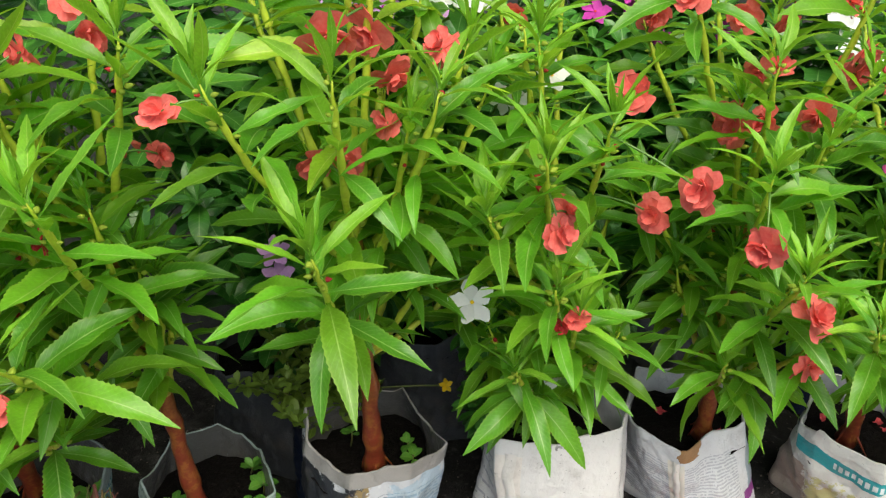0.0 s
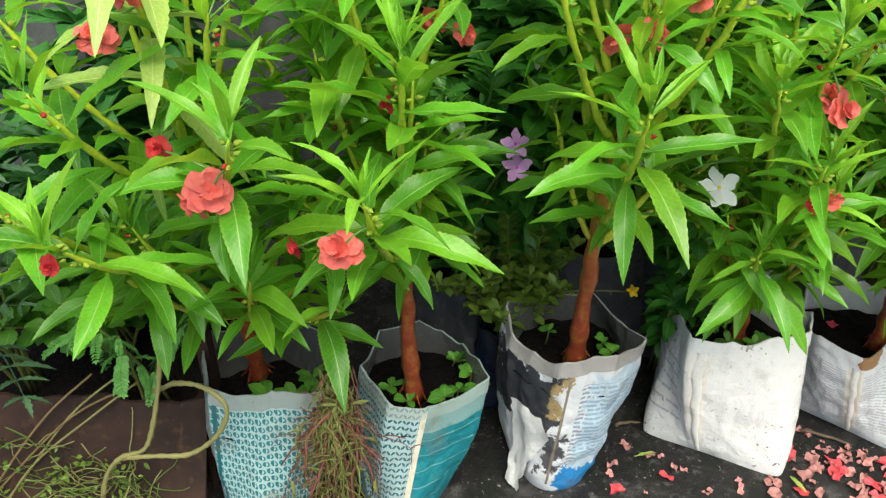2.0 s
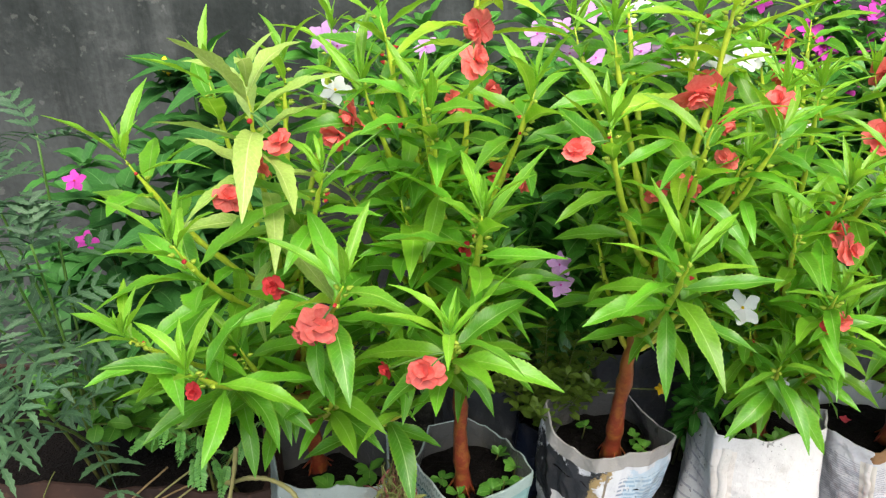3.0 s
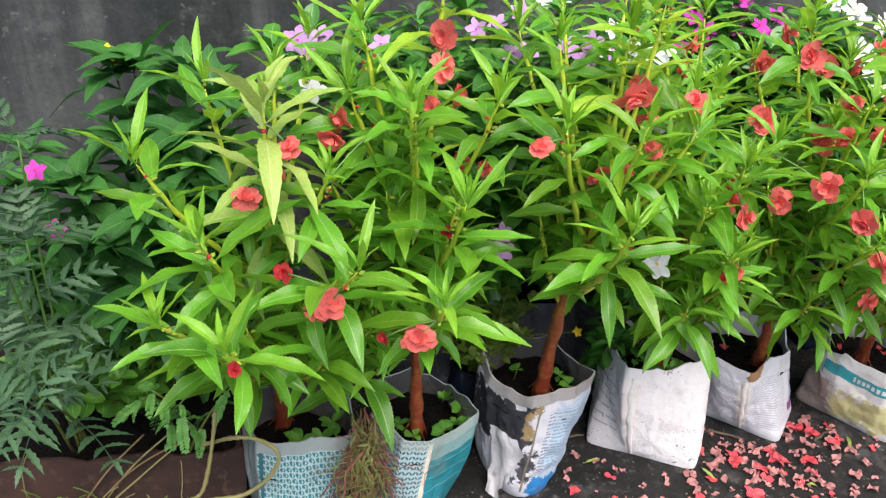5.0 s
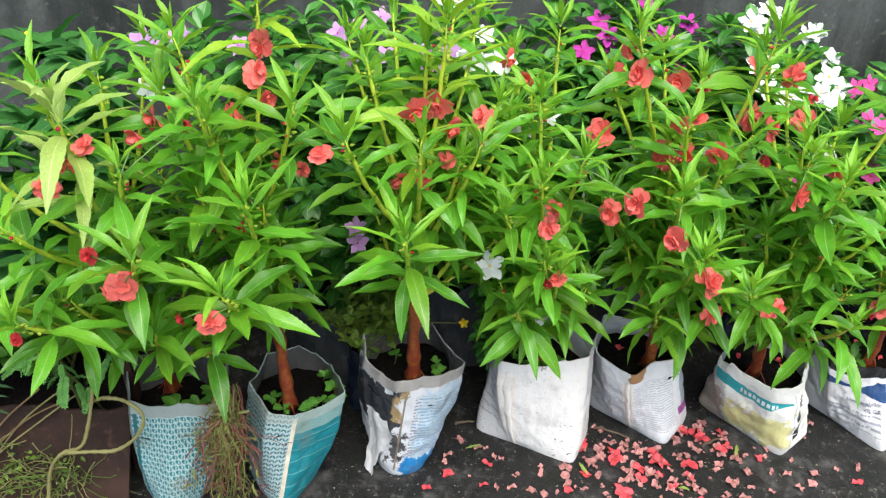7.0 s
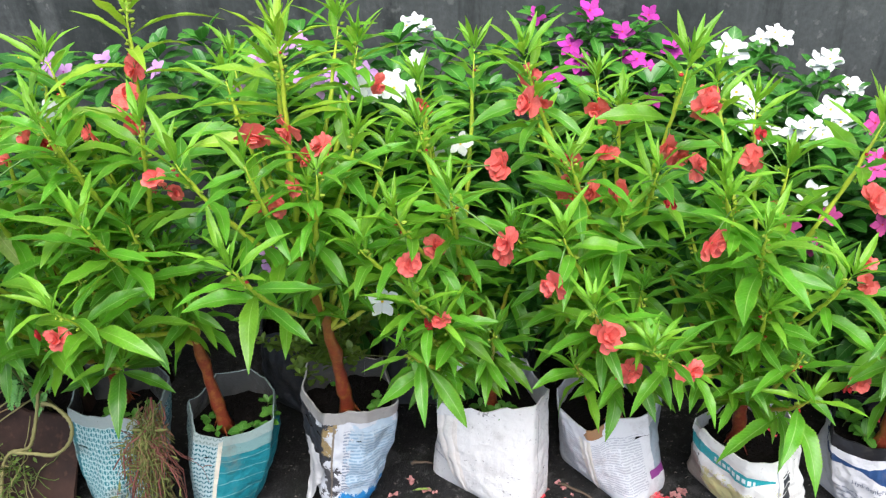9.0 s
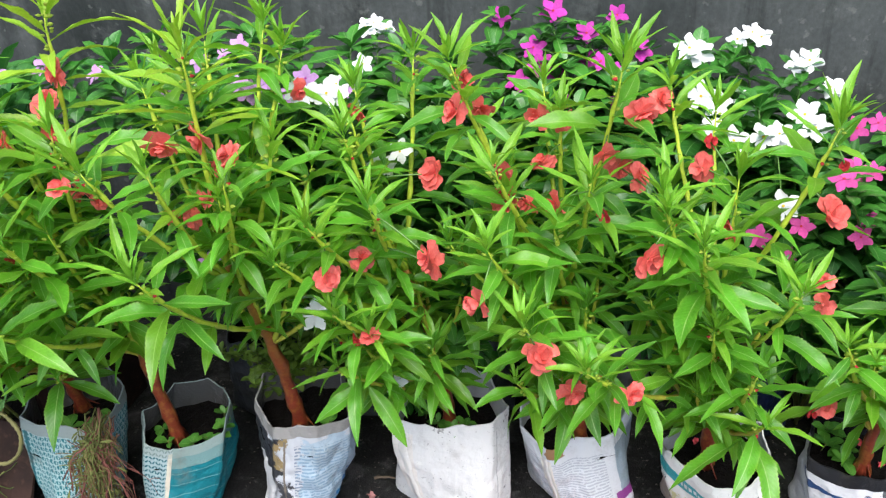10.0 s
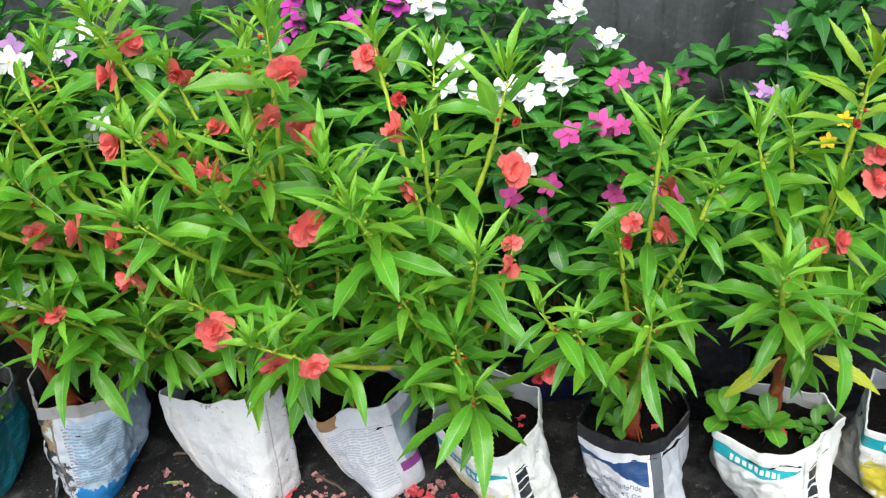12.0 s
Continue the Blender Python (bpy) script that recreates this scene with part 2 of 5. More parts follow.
def sprig_print(n, u, v, cell_u, cell_v):
    """Columns of paired slanting leaflets, like sprigs."""
    a = n.math("ABSOLUTE", n.math("SUBTRACT", n.math("FRACT", n.math("DIVIDE", u, cell_u)), 0.5))
    a = n.math("SUBTRACT", a, 0.25)
    b = n.math("SUBTRACT", n.math("FRACT", n.math("DIVIDE", v, cell_v)), 0.5)
    along = n.math("ADD", n.math("MULTIPLY", a, 0.50), n.math("MULTIPLY", b, 0.87))
    across = n.math("SUBTRACT", n.math("MULTIPLY", b, 0.50), n.math("MULTIPLY", a, 0.87))
    d = n.math("ADD", n.math("POWER", n.math("DIVIDE", along, 0.36), 2.0), n.math("POWER", n.math("DIVIDE", across, 0.135), 2.0))
    return n.math("LESS_THAN", d, 1.0)


TEAL, DARK_TEAL = (0.010, 0.145, 0.165), (0.008, 0.105, 0.125)


def sack_drops():
    n, u, v, base = sack_net("sack with teal drops", (0.32, 0.45, 0.44))
    col = n.mix(n.math("MULTIPLY", leaf_print(n, u, v, 0.0138, 0.0128), n.span(v, -0.1, 0.254)), base, TEAL)
    col = n.mix(n.span(v, 0.257, 0.4), col, (0.25, 0.30, 0.28))
    col = n.mix(n.rect(u, v, -0.072, -0.066, 0, 0.256), col, DARK_TEAL)
    col = n.mix(n.rect(u, v, -0.4, -0.075, 0, 0.3), col, (0.17, 0.21, 0.20))
    return sack_done(n, col, 0.6)


def sack_panels():
    n, u, v, base = sack_net("sack with teal panel", (0.33, 0.44, 0.45))
    col = n.mix(n.math("MULTIPLY", sprig_print(n, u, v, 0.0135, 0.0118), n.span(v, -0.1, 0.4)), base, DARK_TEAL)
    stripe = n.math("LESS_THAN", n.math("FRACT", n.math("DIVIDE", v, 0.03)), 0.07)
    panel = n.mix(n.math("MULTIPLY", stripe, 0.5), (0.010, 0.17, 0.20), (0.22, 0.40, 0.38))
    col = n.mix(n.rect(u, v, 0.012, 0.4, -0.1, 0.195), col, panel)
    col = n.mix(n.rect(u, v, 0.012, 0.4, 0.195, 0.4), col, (0.15, 0.27, 0.26))
    col = n.mix(n.rect(u, v, 0.002, 0.012, -0.1, 0.235), col, (0.60, 0.56, 0.44))
    col = n.mix(n.math("MULTIPLY", n.span(v, 0.224, 0.4), 0.55), col, (0.30, 0.34, 0.30))
    return sack_done(n, col, 0.6)


def sack_torn():
    n, u, v, base = sack_net("sack with torn print", (0.55, 0.57, 0.59))
    rag = n.math("MULTIPLY", n.math("SUBTRACT", n.noise(30.0, 6.0, "World", 0.75), 0.5), 0.13)
    ru, rv = n.math("ADD", u, rag), n.math("ADD", v, rag)
    col = n.mix(text_lines(n, u, v, 0.02, 0.15, 0.07, 0.235, 0.0085, 0.5), base, (0.22, 0.26, 0.32))
    col = n.mix(n.math("MULTIPLY", n.rect(ru, rv, 0.035, 0.4, -0.1, 0.25), 0.5), col, (0.26, 0.45, 0.58))
    col = n.mix(n.rect(ru, rv, -0.2, -0.014, 0.13, 0.255), col, (0.035, 0.037, 0.042))
    col = n.mix(n.rect(ru, rv, -0.034, -0.014, 0.16, 0.245), col, (0.30, 0.22, 0.10))
    col = n.mix(n.rect(ru, rv, -0.03, 0.012, 0.05, 0.14), col, (0.07, 0.07, 0.075))
    col = n.mix(n.rect(ru, rv, 0.012, 0.22, -0.03, 0.06), col, (0.02, 0.18, 0.42))
    col = n.mix(n.rect(u, v, -0.008, -0.003, 0.02, 0.25), col, (0.20, 0.17, 0.13))
    col = n.mix(n.span(v, 0.257, 0.4), col, (0.31, 0.30, 0.28))
    return sack_done(n, col, 0.55)


def sack_white():
    n, u, v, base = sack_net("plain white sack", (0.69, 0.685, 0.66))
    col = n.mix(text_lines(n, u, v, -0.30, -0.125, 0.05, 0.2, 0.024, 0.78), base, (0.42, 0.42, 0.44))
    col = n.mix(n.math("MULTIPLY", n.rect(u, v, -0.100, -0.072, 0, 0.24), 0.45), col, (0.78, 0.70, 0.60))
    col = n.mix(n.math("MULTIPLY", n.rect(u, v, 0.122, 0.1245, 0, 0.24), 0.7), col, (0.3, 0.3, 0.3))
    fleck = n.math("MULTIPLY", n.step(n.noise(130.0, 2.0, "World"), 0.64, 0.68), n.step(n.noise(14.0, 2.0, "World"), 0.45, 0.6))
    col = n.mix(n.math("MULTIPLY", fleck, 0.85), col, (0.07, 0.06, 0.05))
    return sack_done(n, col, 0.4)


def sack_lined():
    n, u, v, base = sack_net("white sack with small print", (0.61, 0.63, 0.64))
    col = n.mix(n.math("MULTIPLY", text_lines(n, u, v, -0.22, 0.10, 0.03, 0.175, 0.0065, 0.5), 0.5), base, (0.22, 0.25, 0.30))
    col = n.mix(n.rect(u, v, -0.062, -0.032, 0.0, 0.185), col, (0.66, 0.64, 0.56))
    col = n.mix(n.math("MULTIPLY", n.rect(u, v, -0.052, -0.047, 0, 0.185), 0.7), col, (0.33, 0.29, 0.22))
    col = n.mix(n.rect(u, v, 0.125, 0.30, 0.07, 0.19), col, (0.30, 0.37, 0.41))
    col = n.mix(n.rect(u, v, 0.11, 0.16, 0.05, 0.07), col, (0.26, 0.05, 0.24))
    col = n.mix(n.rect(n.math("ADD", u, n.math("MULTIPLY", n.noise(60.0), 0.03)), v, -0.025, 0.012, 0.192, 0.4), col, (0.30, 0.17, 0.08))
    return sack_done(n, col, 0.4)


def sack_yellow(name, field, stain):
    n, u, v, base = sack_net(name, (0.74, 0.74, 0.68))
    u = n.math("ADD", u, 0.03)
    slope = n.math("ADD", v, n.math("MULTIPLY", u, 0.16))
    rag = n.math("MULTIPLY", n.math("SUBTRACT", n.noise(28.0, 6.0, "World", 0.75), 0.5), 0.17)
    col = n.mix(n.rect(n.math("ADD", u, rag), n.math("ADD", v, rag), -0.10, 0.062, 0.015, 0.115), base, field)
    taper = n.math("SUBTRACT", slope, n.math("MULTIPLY", n.step(u, 0.0, 0.075), 0.026))
    band = n.math("MULTIPLY", n.rect(u, slope, -0.13, 0.07, 0.142, 0.172), n.math("GREATER_THAN", taper, 0.142))
    col = n.mix(band, col, (0.02, 0.33, 0.35))
    col = n.mix(n.math("MULTIPLY", n.rect(u, slope, -0.06, 0.03, 0.15, 0.163), n.math("GREATER_THAN", n.math("FRACT", n.math("DIVIDE", u, 0.011)), 0.35)), col, (0.72, 0.78, 0.76))
    tall = n.math("MULTIPLY", n.rect(u, v, 0.085, 0.112, 0.03, 0.165), n.math("GREATER_THAN", n.math("FRACT", n.math("DIVIDE", v, 0.0225)), 0.2))
    col = n.mix(tall, col, (0.02, 0.025, 0.03))
    col = n.mix(n.rect(u, v, 0.074, 0.0775, 0.0, 0.18), col, (0.45, 0.46, 0.45))
    col = n.mix(n.math("MULTIPLY", n.rect(n.math("ADD", u, rag), v, -0.26, -0.105, -0.02, 0.13), stain), col, (0.22, 0.10, 0.035))
    return sack_done(n, col, 0.45)


def sack_wave():
    n, u, v, base = sack_net("white sack with blue wave", (0.62, 0.62, 0.63))
    u = n.math("ADD", u, 0.018)
    sway = n.math("MULTIPLY", n.math("SINE", n.math("MULTIPLY", u, 36.0)), 0.005)
    low = n.math("SUBTRACT", n.math("SUBTRACT", 0.139, sway), n.math("MULTIPLY", n.step(u, -0.05, 0.056), 0.020))
    ribbon = n.math("MULTIPLY", n.math("GREATER_THAN", v, low), n.math("LESS_THAN", n.math("SUBTRACT", v, sway), 0.156))
    col = n.mix(n.math("MULTIPLY", ribbon, n.span(u, -0.2, 0.055)), base, (0.015, 0.055, 0.16))
    col = n.mix(n.rect(u, v, 0.058, 0.062, 0, 0.2), col, (0.75, 0.75, 0.75))
    col = n.mix(n.rect(u, v, 0.062, 0.088, 0, 0.2), col, (0.10, 0.11, 0.12))
    col = n.mix(n.rect(u, v, 0.088, 0.30, 0, 0.2), col, (0.40, 0.42, 0.44))
    col = n.mix(text_lines(n, u, v, -0.10, 0.04, 0.03, 0.078, 0.016, 0.6), col, (0.30, 0.32, 0.36))
    col = n.mix(n.span(v, 0.176, 0.4), col, (0.014, 0.014, 0.016))
    return sack_done(n, col, 0.3)


def plain_sack(name, colour, rough=0.45):
    n, _, _, base = sack_net(name, colour)
    n.bsdf.inputs["Roughness"].default_value = rough
    return sack_done(n, base, 0.3)


LINER = plain_sack("black film", (0.012, 0.012, 0.014), 0.25)
SHADED = plain_sack("shaded grey film", (0.085, 0.085, 0.08), 0.28)
PALE_INSIDE = plain_sack("white film inside", (0.50, 0.50, 0.48), 0.45)


# ---- mesh helpers ----
def mesh_of(name, verts, faces, mats, uvs=None, smooth=True, slots=None):
    me = bpy.data.meshes.new(name)
    me.from_pydata(verts, [], faces)
    for m in mats:
        me.materials.append(m)
    if uvs is not None:
        layer = me.uv_layers.new(name="UVMap")
        idx = np.empty(len(me.loops), dtype=np.int32)
        me.loops.foreach_get("vertex_index", idx)
        layer.data.foreach_set("uv", np.asarray(uvs, dtype=np.float32)[idx].ravel())
    if slots is not None:
        me.polygons.foreach_set("material_index", np.asarray(slots, dtype=np.int32))
    if smooth:
        me.polygons.foreach_set("use_smooth", np.ones(len(me.polygons), dtype=bool))
    me.update()
    return me


def child(name, me, parent, m=None, label=""):
    """A mesh as one part under a thing whose origin is unturned."""
    ob = new(name, me)
    ob.parent = parent
    if m is not None:
        ob.matrix_basis = m
    if label:
        tagged(ob, label)
    return ob


def base_of(name, at, label, category, group="", kind=""):
    ob = new(name)
    ob.location = at
    ob.empty_display_size = 0.02
    return tagged(ob, label, category, group, kind)


def tube(points, radii, sides=6):
    """Vertices and faces of a round stem along points."""
    verts, faces, last = [], [], None
    count = len(points)
    for i, p in enumerate(points):
        d = (points[min(i + 1, count - 1)] - points[max(i - 1, 0)]).normalized()
        if last is None:
            last = d.orthogonal().normalized()
        a = (last - d * last.dot(d)).normalized()
        b = d.cross(a)
        last = a
        for k in range(sides):
            w = 2 * math.pi * k / sides
            verts.append(p + (a * math.cos(w) + b * math.sin(w)) * radii[i])
    for i in range(count - 1):
        for k in range(sides):
            q = (k + 1) % sides
            faces.append((i * sides + k, i * sides + q, (i + 1) * sides + q, (i + 1) * sides + k))
    faces.append(tuple(range(sides))[::-1])
    faces.append(tuple((count - 1) * sides + k for k in range(sides)))
    return verts, faces


def many_tubes(name, lines, mat, sides=4):
    verts, faces = [], []
    for points, radii in lines:
        v, f = tube(points, radii, sides)
        off = len(verts)
        verts += v
        faces += [tuple(i + off for i in face) for face in f]
    return mesh_of(name, verts, faces, [mat])


def bend(p0, p1, p2, n):
    return [p0 * (1 - t) ** 2 + p1 * 2 * t * (1 - t) + p2 * t * t for t in (i / (n - 1) for i in range(n))]


# ---- leaves ----
def leaf_mesh(name, mat, stations, width, peak, droop, fold, wavy, teeth, seed, petiole=0.07, blunt=1.0):
    """A leaf of length 1 along x, its face up; saw-toothed where teeth is over 0."""
    rng = random.Random(seed)
    verts, uvs, faces = [], [], []
    ph, tw = rng.uniform(0, 6.28), rng.uniform(-0.35, 0.35)
    sway = rng.uniform(-0.05, 0.05)
    for i in range(stations):
        x = i / (stations - 1)
        if x < petiole:
            w = 0.018
        else:
            s = (x - petiole) / (1 - petiole)
            k = peak / (1 - peak)
            w = width * ((s ** k) * (1 - s) / ((peak ** k) * (1 - peak))) ** ((0.85 + 0.35 * max(0, s - peak)) * blunt) + 0.004
        tooth = 1 + (teeth if i % 2 else -teeth) * (0.15 < x < 0.97)
        mid_z = -droop * x ** 2.1 + 0.10 * x * (1 - x)
        mid_y = sway * math.sin(math.pi * x)
        roll = tw * x
        px = x * (1 - 0.28 * abs(droop) * x)
        for j in (-1.0, -0.55, 0.0, 0.55, 1.0):
            e = w * j * (tooth if abs(j) == 1 else 1)
            z = mid_z + fold * abs(e) * 1.1 + (wavy * w * math.sin(x * 17 + ph + j * 1.3) * abs(j)) + roll * e
            verts.append((px, mid_y + e, z))
            uvs.append((j, x))
    for i in range(stations - 1):
        for j in range(4):
            a = i * 5 + j
            faces.append((a, a + 5, a + 6, a + 1))
    return mesh_of(name, verts, faces, [mat], uvs)


def leaf_set(name, mat, seeds, stations=25, width=0.125, peak=0.45, droops=(0.1, 0.3, 0.5, 0.75), teeth=0.07, fold=0.35, wavy=0.16, **more):
    out = []
    for i, d in enumerate(droops):
        for s in range(seeds):
            out.append(leaf_mesh(name, mat, stations, width * (0.9 + 0.1 * ((i + s) % 3)), peak, d, fold, wavy, teeth, i * 31 + s * 7 + len(name), **more))
    return out


BALSAM = leaf_set("leaf", LEAF, 3, 45, 0.104, 0.45, (0.02, 0.13, 0.26, 0.42), 0.055, 0.36, blunt=1.08)
BALSAM_YOUNG = leaf_set("leaf", YOUNG, 2, 27, 0.064, 0.44, (-0.04, 0.14, 0.32), 0.05, 0.42, blunt=1.08)
BALSAM_PALE = leaf_set("leaf", PALE, 2, 21, 0.095, 0.45, (0.1, 0.35, 0.6), 0.05)
BALSAM_LIME = leaf_set("leaf", leaf_material("lime young leaf", (0.17, 0.40, 0.018), (0.38, 0.58, 0.04), (0.5, 0.62, 0.14), 0.38, 0.34, spec=0.4, warm=True), 2, 27, 0.068, 0.45, (0.0, 0.15, 0.35), 0.05, 0.4)
TURNING = leaf_set("leaf", leaf_material("turning leaf", (0.36, 0.46, 0.02), (0.56, 0.58, 0.04), (0.6, 0.6, 0.2), 0.45, 0.3), 1, 23, 0.105, 0.45, (0.45,), 0.05)
VINCA = leaf_set("leaf", VINCA_LEAF, 2, 8, 0.2, 0.6, (0.05, 0.25, 0.45), 0.0, 0.25, 0.08, blunt=0.7)
BROAD = leaf_set("leaf", BROAD_LEAF, 2, 13, 0.17, 0.42, (0.15, 0.4, 0.65), 0.05, 0.3, 0.12)
WEED = leaf_set("leaf", WEED_LEAF, 2, 7, 0.3, 0.55, (0.05, 0.3), 0.0, 0.2, 0.1, blunt=0.7)


def feather_mesh(name, mat, pairs, reach, leaflet, seed, toothed=False):
    """A pinnate leaf of length 1: narrow leaflets in pairs along a rib."""
    rng = random.Random(seed)
    verts, uvs, faces = [], [], []

    def blade(p, d, length, w):
        up = Vector((0, 0, 1))
        s = d.cross(up).normalized()
        off = len(verts)
        rows = [(0, 0.1), (0.35, 1.0), (0.7, 0.75), (1.0, 0.05)]
        if toothed:
            rows = [(i / 9, max(0.06, math.sin(math.pi * min(1, 0.08 + 0.9 * (i / 9) ** 0.8)) * (1.15 if i % 2 else 0.72))) for i in range(10)]
        for x, k in rows:
            c = p + d * length * x + up * (0.05 * x - 0.12 * x * x) * length * 2
            for j in (-1, 0, 1):
                q = c + s * j * w * k + up * abs(j) * w * 0.3 * k
                verts.append(tuple(q))
                uvs.append((j, x))
        for i in range(len(rows) - 1):
            for j in range(2):
                a = off + i * 3 + j
                faces.append((a, a + 3, a + 4, a + 1))

    for i in range(pairs):
        x = 0.18 + 0.78 * i / (pairs - 1)
        rib = Vector((x, 0, 0.12 * x - 0.4 * x * x))
        size = reach * (0.6 + 0.9 * math.sin(math.pi * min(0.95, 0.15 + x * 0.75))) * rng.uniform(0.85, 1.1)
        for side in (-1, 1):
            d = Vector((0.55 + (rng.uniform(-0.2, 0.2) if toothed else 0), side * 0.83, rng.uniform(-0.2, 0.15) * (2 if toothed else 1))).normalized()
            blade(rib, d, size, leaflet * size)
    blade(Vector((0.95, 0, 0.114 - 0.36)), Vector((1, 0, -0.5)).normalized(), reach * 0.9, leaflet * reach)
    line = [Vector((x, 0, 0.12 * x - 0.4 * x * x)) for x in (0, 0.25, 0.5, 0.75, 1.0)]
    v, f = tube(line, [0.012, 0.011, 0.009, 0.007, 0.004], 4)
    off = len(verts)
    verts += [tuple(q) for q in v]
    uvs += [(0.5, 0.5)] * len(v)
    faces += [tuple(i + off for i in face) for face in f]
    return mesh_of(name, verts, faces, [mat], uvs)


FEATHER = [feather_mesh("leaf", GREY_LEAF, 5, 0.29, 0.135, s, True) for s in range(4)]
FERN = [feather_mesh("leaf", FERN_LEAF, 11, 0.14, 0.34, s) for s in range(3)]


def leaf_pose(at, az, el, length, roll=0.0):
    d = Vector((math.cos(az) * math.cos(el), math.sin(az) * math.cos(el), math.sin(el)))
    side = Vector((0, 0, 1)).cross(d)
    side = side.normalized() if side.length > 0.05 else Vector((-math.sin(az), math.cos(az), 0))
    up = d.cross(side)
    m = Matrix((d, side, up)).transposed().to_4x4()
    return Matrix.Translation(at) @ m @ Matrix.Rotation(roll, 4, "X") @ Matrix.Diagonal((length, length, length, 1))


class Foliage:
    """Collects leaves that nobody could pick apart into one mesh."""

    def __init__(self):
        self.verts, self.faces, self.uvs, self.mat, self.count = [], [], [], None, 0

    def add(self, me, m):
        co = np.empty(len(me.vertices) * 3)
        me.vertices.foreach_get("co", co)
        a = np.array(m)
        self.verts.append(co.reshape(-1, 3) @ a[:3, :3].T + a[:3, 3])
        face = np.array([tuple(p.vertices) + (p.vertices[-1],) * (4 - len(p.vertices)) for p in me.polygons if len(p.vertices) <= 4])
        self.faces.append(face + self.count)
        loop = np.empty(len(me.loops) * 2)
        me.uv_layers[0].data.foreach_get("uv", loop)
        idx = np.empty(len(me.loops), dtype=np.int32)
        me.loops.foreach_get("vertex_index", idx)
        uv = np.zeros((len(me.vertices), 2))
        uv[idx] = loop.reshape(-1, 2)
        self.uvs.append(uv)
        self.count += len(me.vertices)
        self.mat = me.materials[0]

    def done(self, name, parent):
        if self.count:
            faces = [tuple(dict.fromkeys(f)) for f in np.concatenate(self.faces).tolist()]
            me = mesh_of(name, np.concatenate(self.verts).tolist(), faces, [self.mat], np.concatenate(self.uvs))
            tagged(child(name, me, parent), kind="stuff")


# ---- flowers ----
def ruffled_flower(name, mat, petals, seed):
    """A double balsam bloom of radius 1 facing up z: broad notched petals, an outer whorl laid back, inner ones cupped over one another."""
    rng = random.Random(seed)
    verts, faces = [], []
    outer = 5
    rows, cols = 7, 9
    for p in range(petals):
        inner = p >= outer
        if rng.random() < 0.09:
            continue
        tier = (p - outer) / max(1, petals - outer) if inner else 0.0
        az = p * (2.399 if inner else 1.2566) + rng.uniform(-0.45, 0.45)
        size = (0.80 - 0.30 * tier if inner else 1.0) * rng.uniform(0.78, 1.15)
        rise = (0.45 + 0.75 * tier if inner else rng.uniform(-0.45, 0.35)) + rng.uniform(-0.3, 0.3)
        wide = rng.uniform(0.58, 0.72)
        ph, curl_out = rng.uniform(0, 6.28), rng.uniform(0.1, 0.5)
        cup = 0.55 if inner else 0.22
        off = len(verts)
        for i in range(rows):
            r = i / (rows - 1)
            for j in range(cols):
                s = (j - (cols - 1) / 2) / ((cols - 1) / 2)
                half = (0.09 + wide * math.sin(math.pi * min(1.0, 0.04 + r * 0.58))) * size
                notch = 0.16 * max(0.0, 1 - abs(s) * 2.2) * r ** 6
                x = size * (r * (1 - 0.34 * abs(s) ** 2.4 * r) - notch)
                y = half * s * (1 - 0.12 * r * r)
                z = size * (cup * r * (1 - 0.4 * r) * s * s + 0.16 * r * r - curl_out * max(0.0, r - 0.62) ** 1.5 + 0.055 * r * r * math.sin(s * 5.0 + ph) + 0.03 * r * math.sin(s * 9 + r * 6 + ph * 2))
                cx, cz = x * math.cos(rise) - z * math.sin(rise), x * math.sin(rise) + z * math.cos(rise)
                cz += 0.10 * (1 + tier) if inner else 0.0
                verts.append((cx * math.cos(az) - y * math.sin(az), cx * math.sin(az) + y * math.cos(az), cz))
        for i in range(rows - 1):
            for j in range(cols - 1):
                a = off + i * cols + j
                faces.append((a, a + cols, a + cols + 1, a + 1))
    return mesh_of(name, verts, faces, [mat])


def star_flower(name, mat, eye, seed, petals=5):
    """A flat five-petalled bloom of radius 1 facing up z, with a small dark eye."""
    rng = random.Random(seed)
    verts, faces, slots = [], [], []
    for p in range(petals):
        az = p * 2 * math.pi / petals + rng.uniform(-0.08, 0.08)
        tip = rng.uniform(-0.12, 0.1)
        off = len(verts)
        for i in range(5):
            r = i / 4
            half = 0.05 + 0.30 * math.sin(math.pi * min(0.9, r * 0.70)) * (1 if r < 0.9 else 0.72)
            for j in range(5):
                s = (j - 2) / 2
                x, y = r * (1 - 0.24 * s * s * r), half * s + 0.14 * r * r
                z = tip * r * r + 0.05 * s + 0.08 * r
                verts.append((x * math.cos(az) - y * math.sin(az), x * math.sin(az) + y * math.cos(az), z))
        for i in range(4):
            for j in range(4):
                a = off + i * 5 + j
                faces.append((a, a + 5, a + 6, a + 1))
                slots.append(0)
    off = len(verts)
    verts += [(0.09 * math.cos(k), 0.09 * math.sin(k), 0.06) for k in (i * math.pi / 3 for i in range(6))] + [(0, 0, 0.09)]
    for k in range(6):
        faces.append((off + k, off + (k + 1) % 6, off + 6))
        slots.append(1)
    v, f = tube([Vector((0, 0, 0.02)), Vector((0.02, 0, -0.5)), Vector((0.1, 0.05, -1.1))], [0.06, 0.05, 0.05], 5)
    off = len(verts)
    verts += [tuple(q) for q in v]
    for face in f:
        faces.append(tuple(i + off for i in face))
        slots.append(2)
    return mesh_of(name, verts, faces, [mat, eye, BUD], None, True, slots)


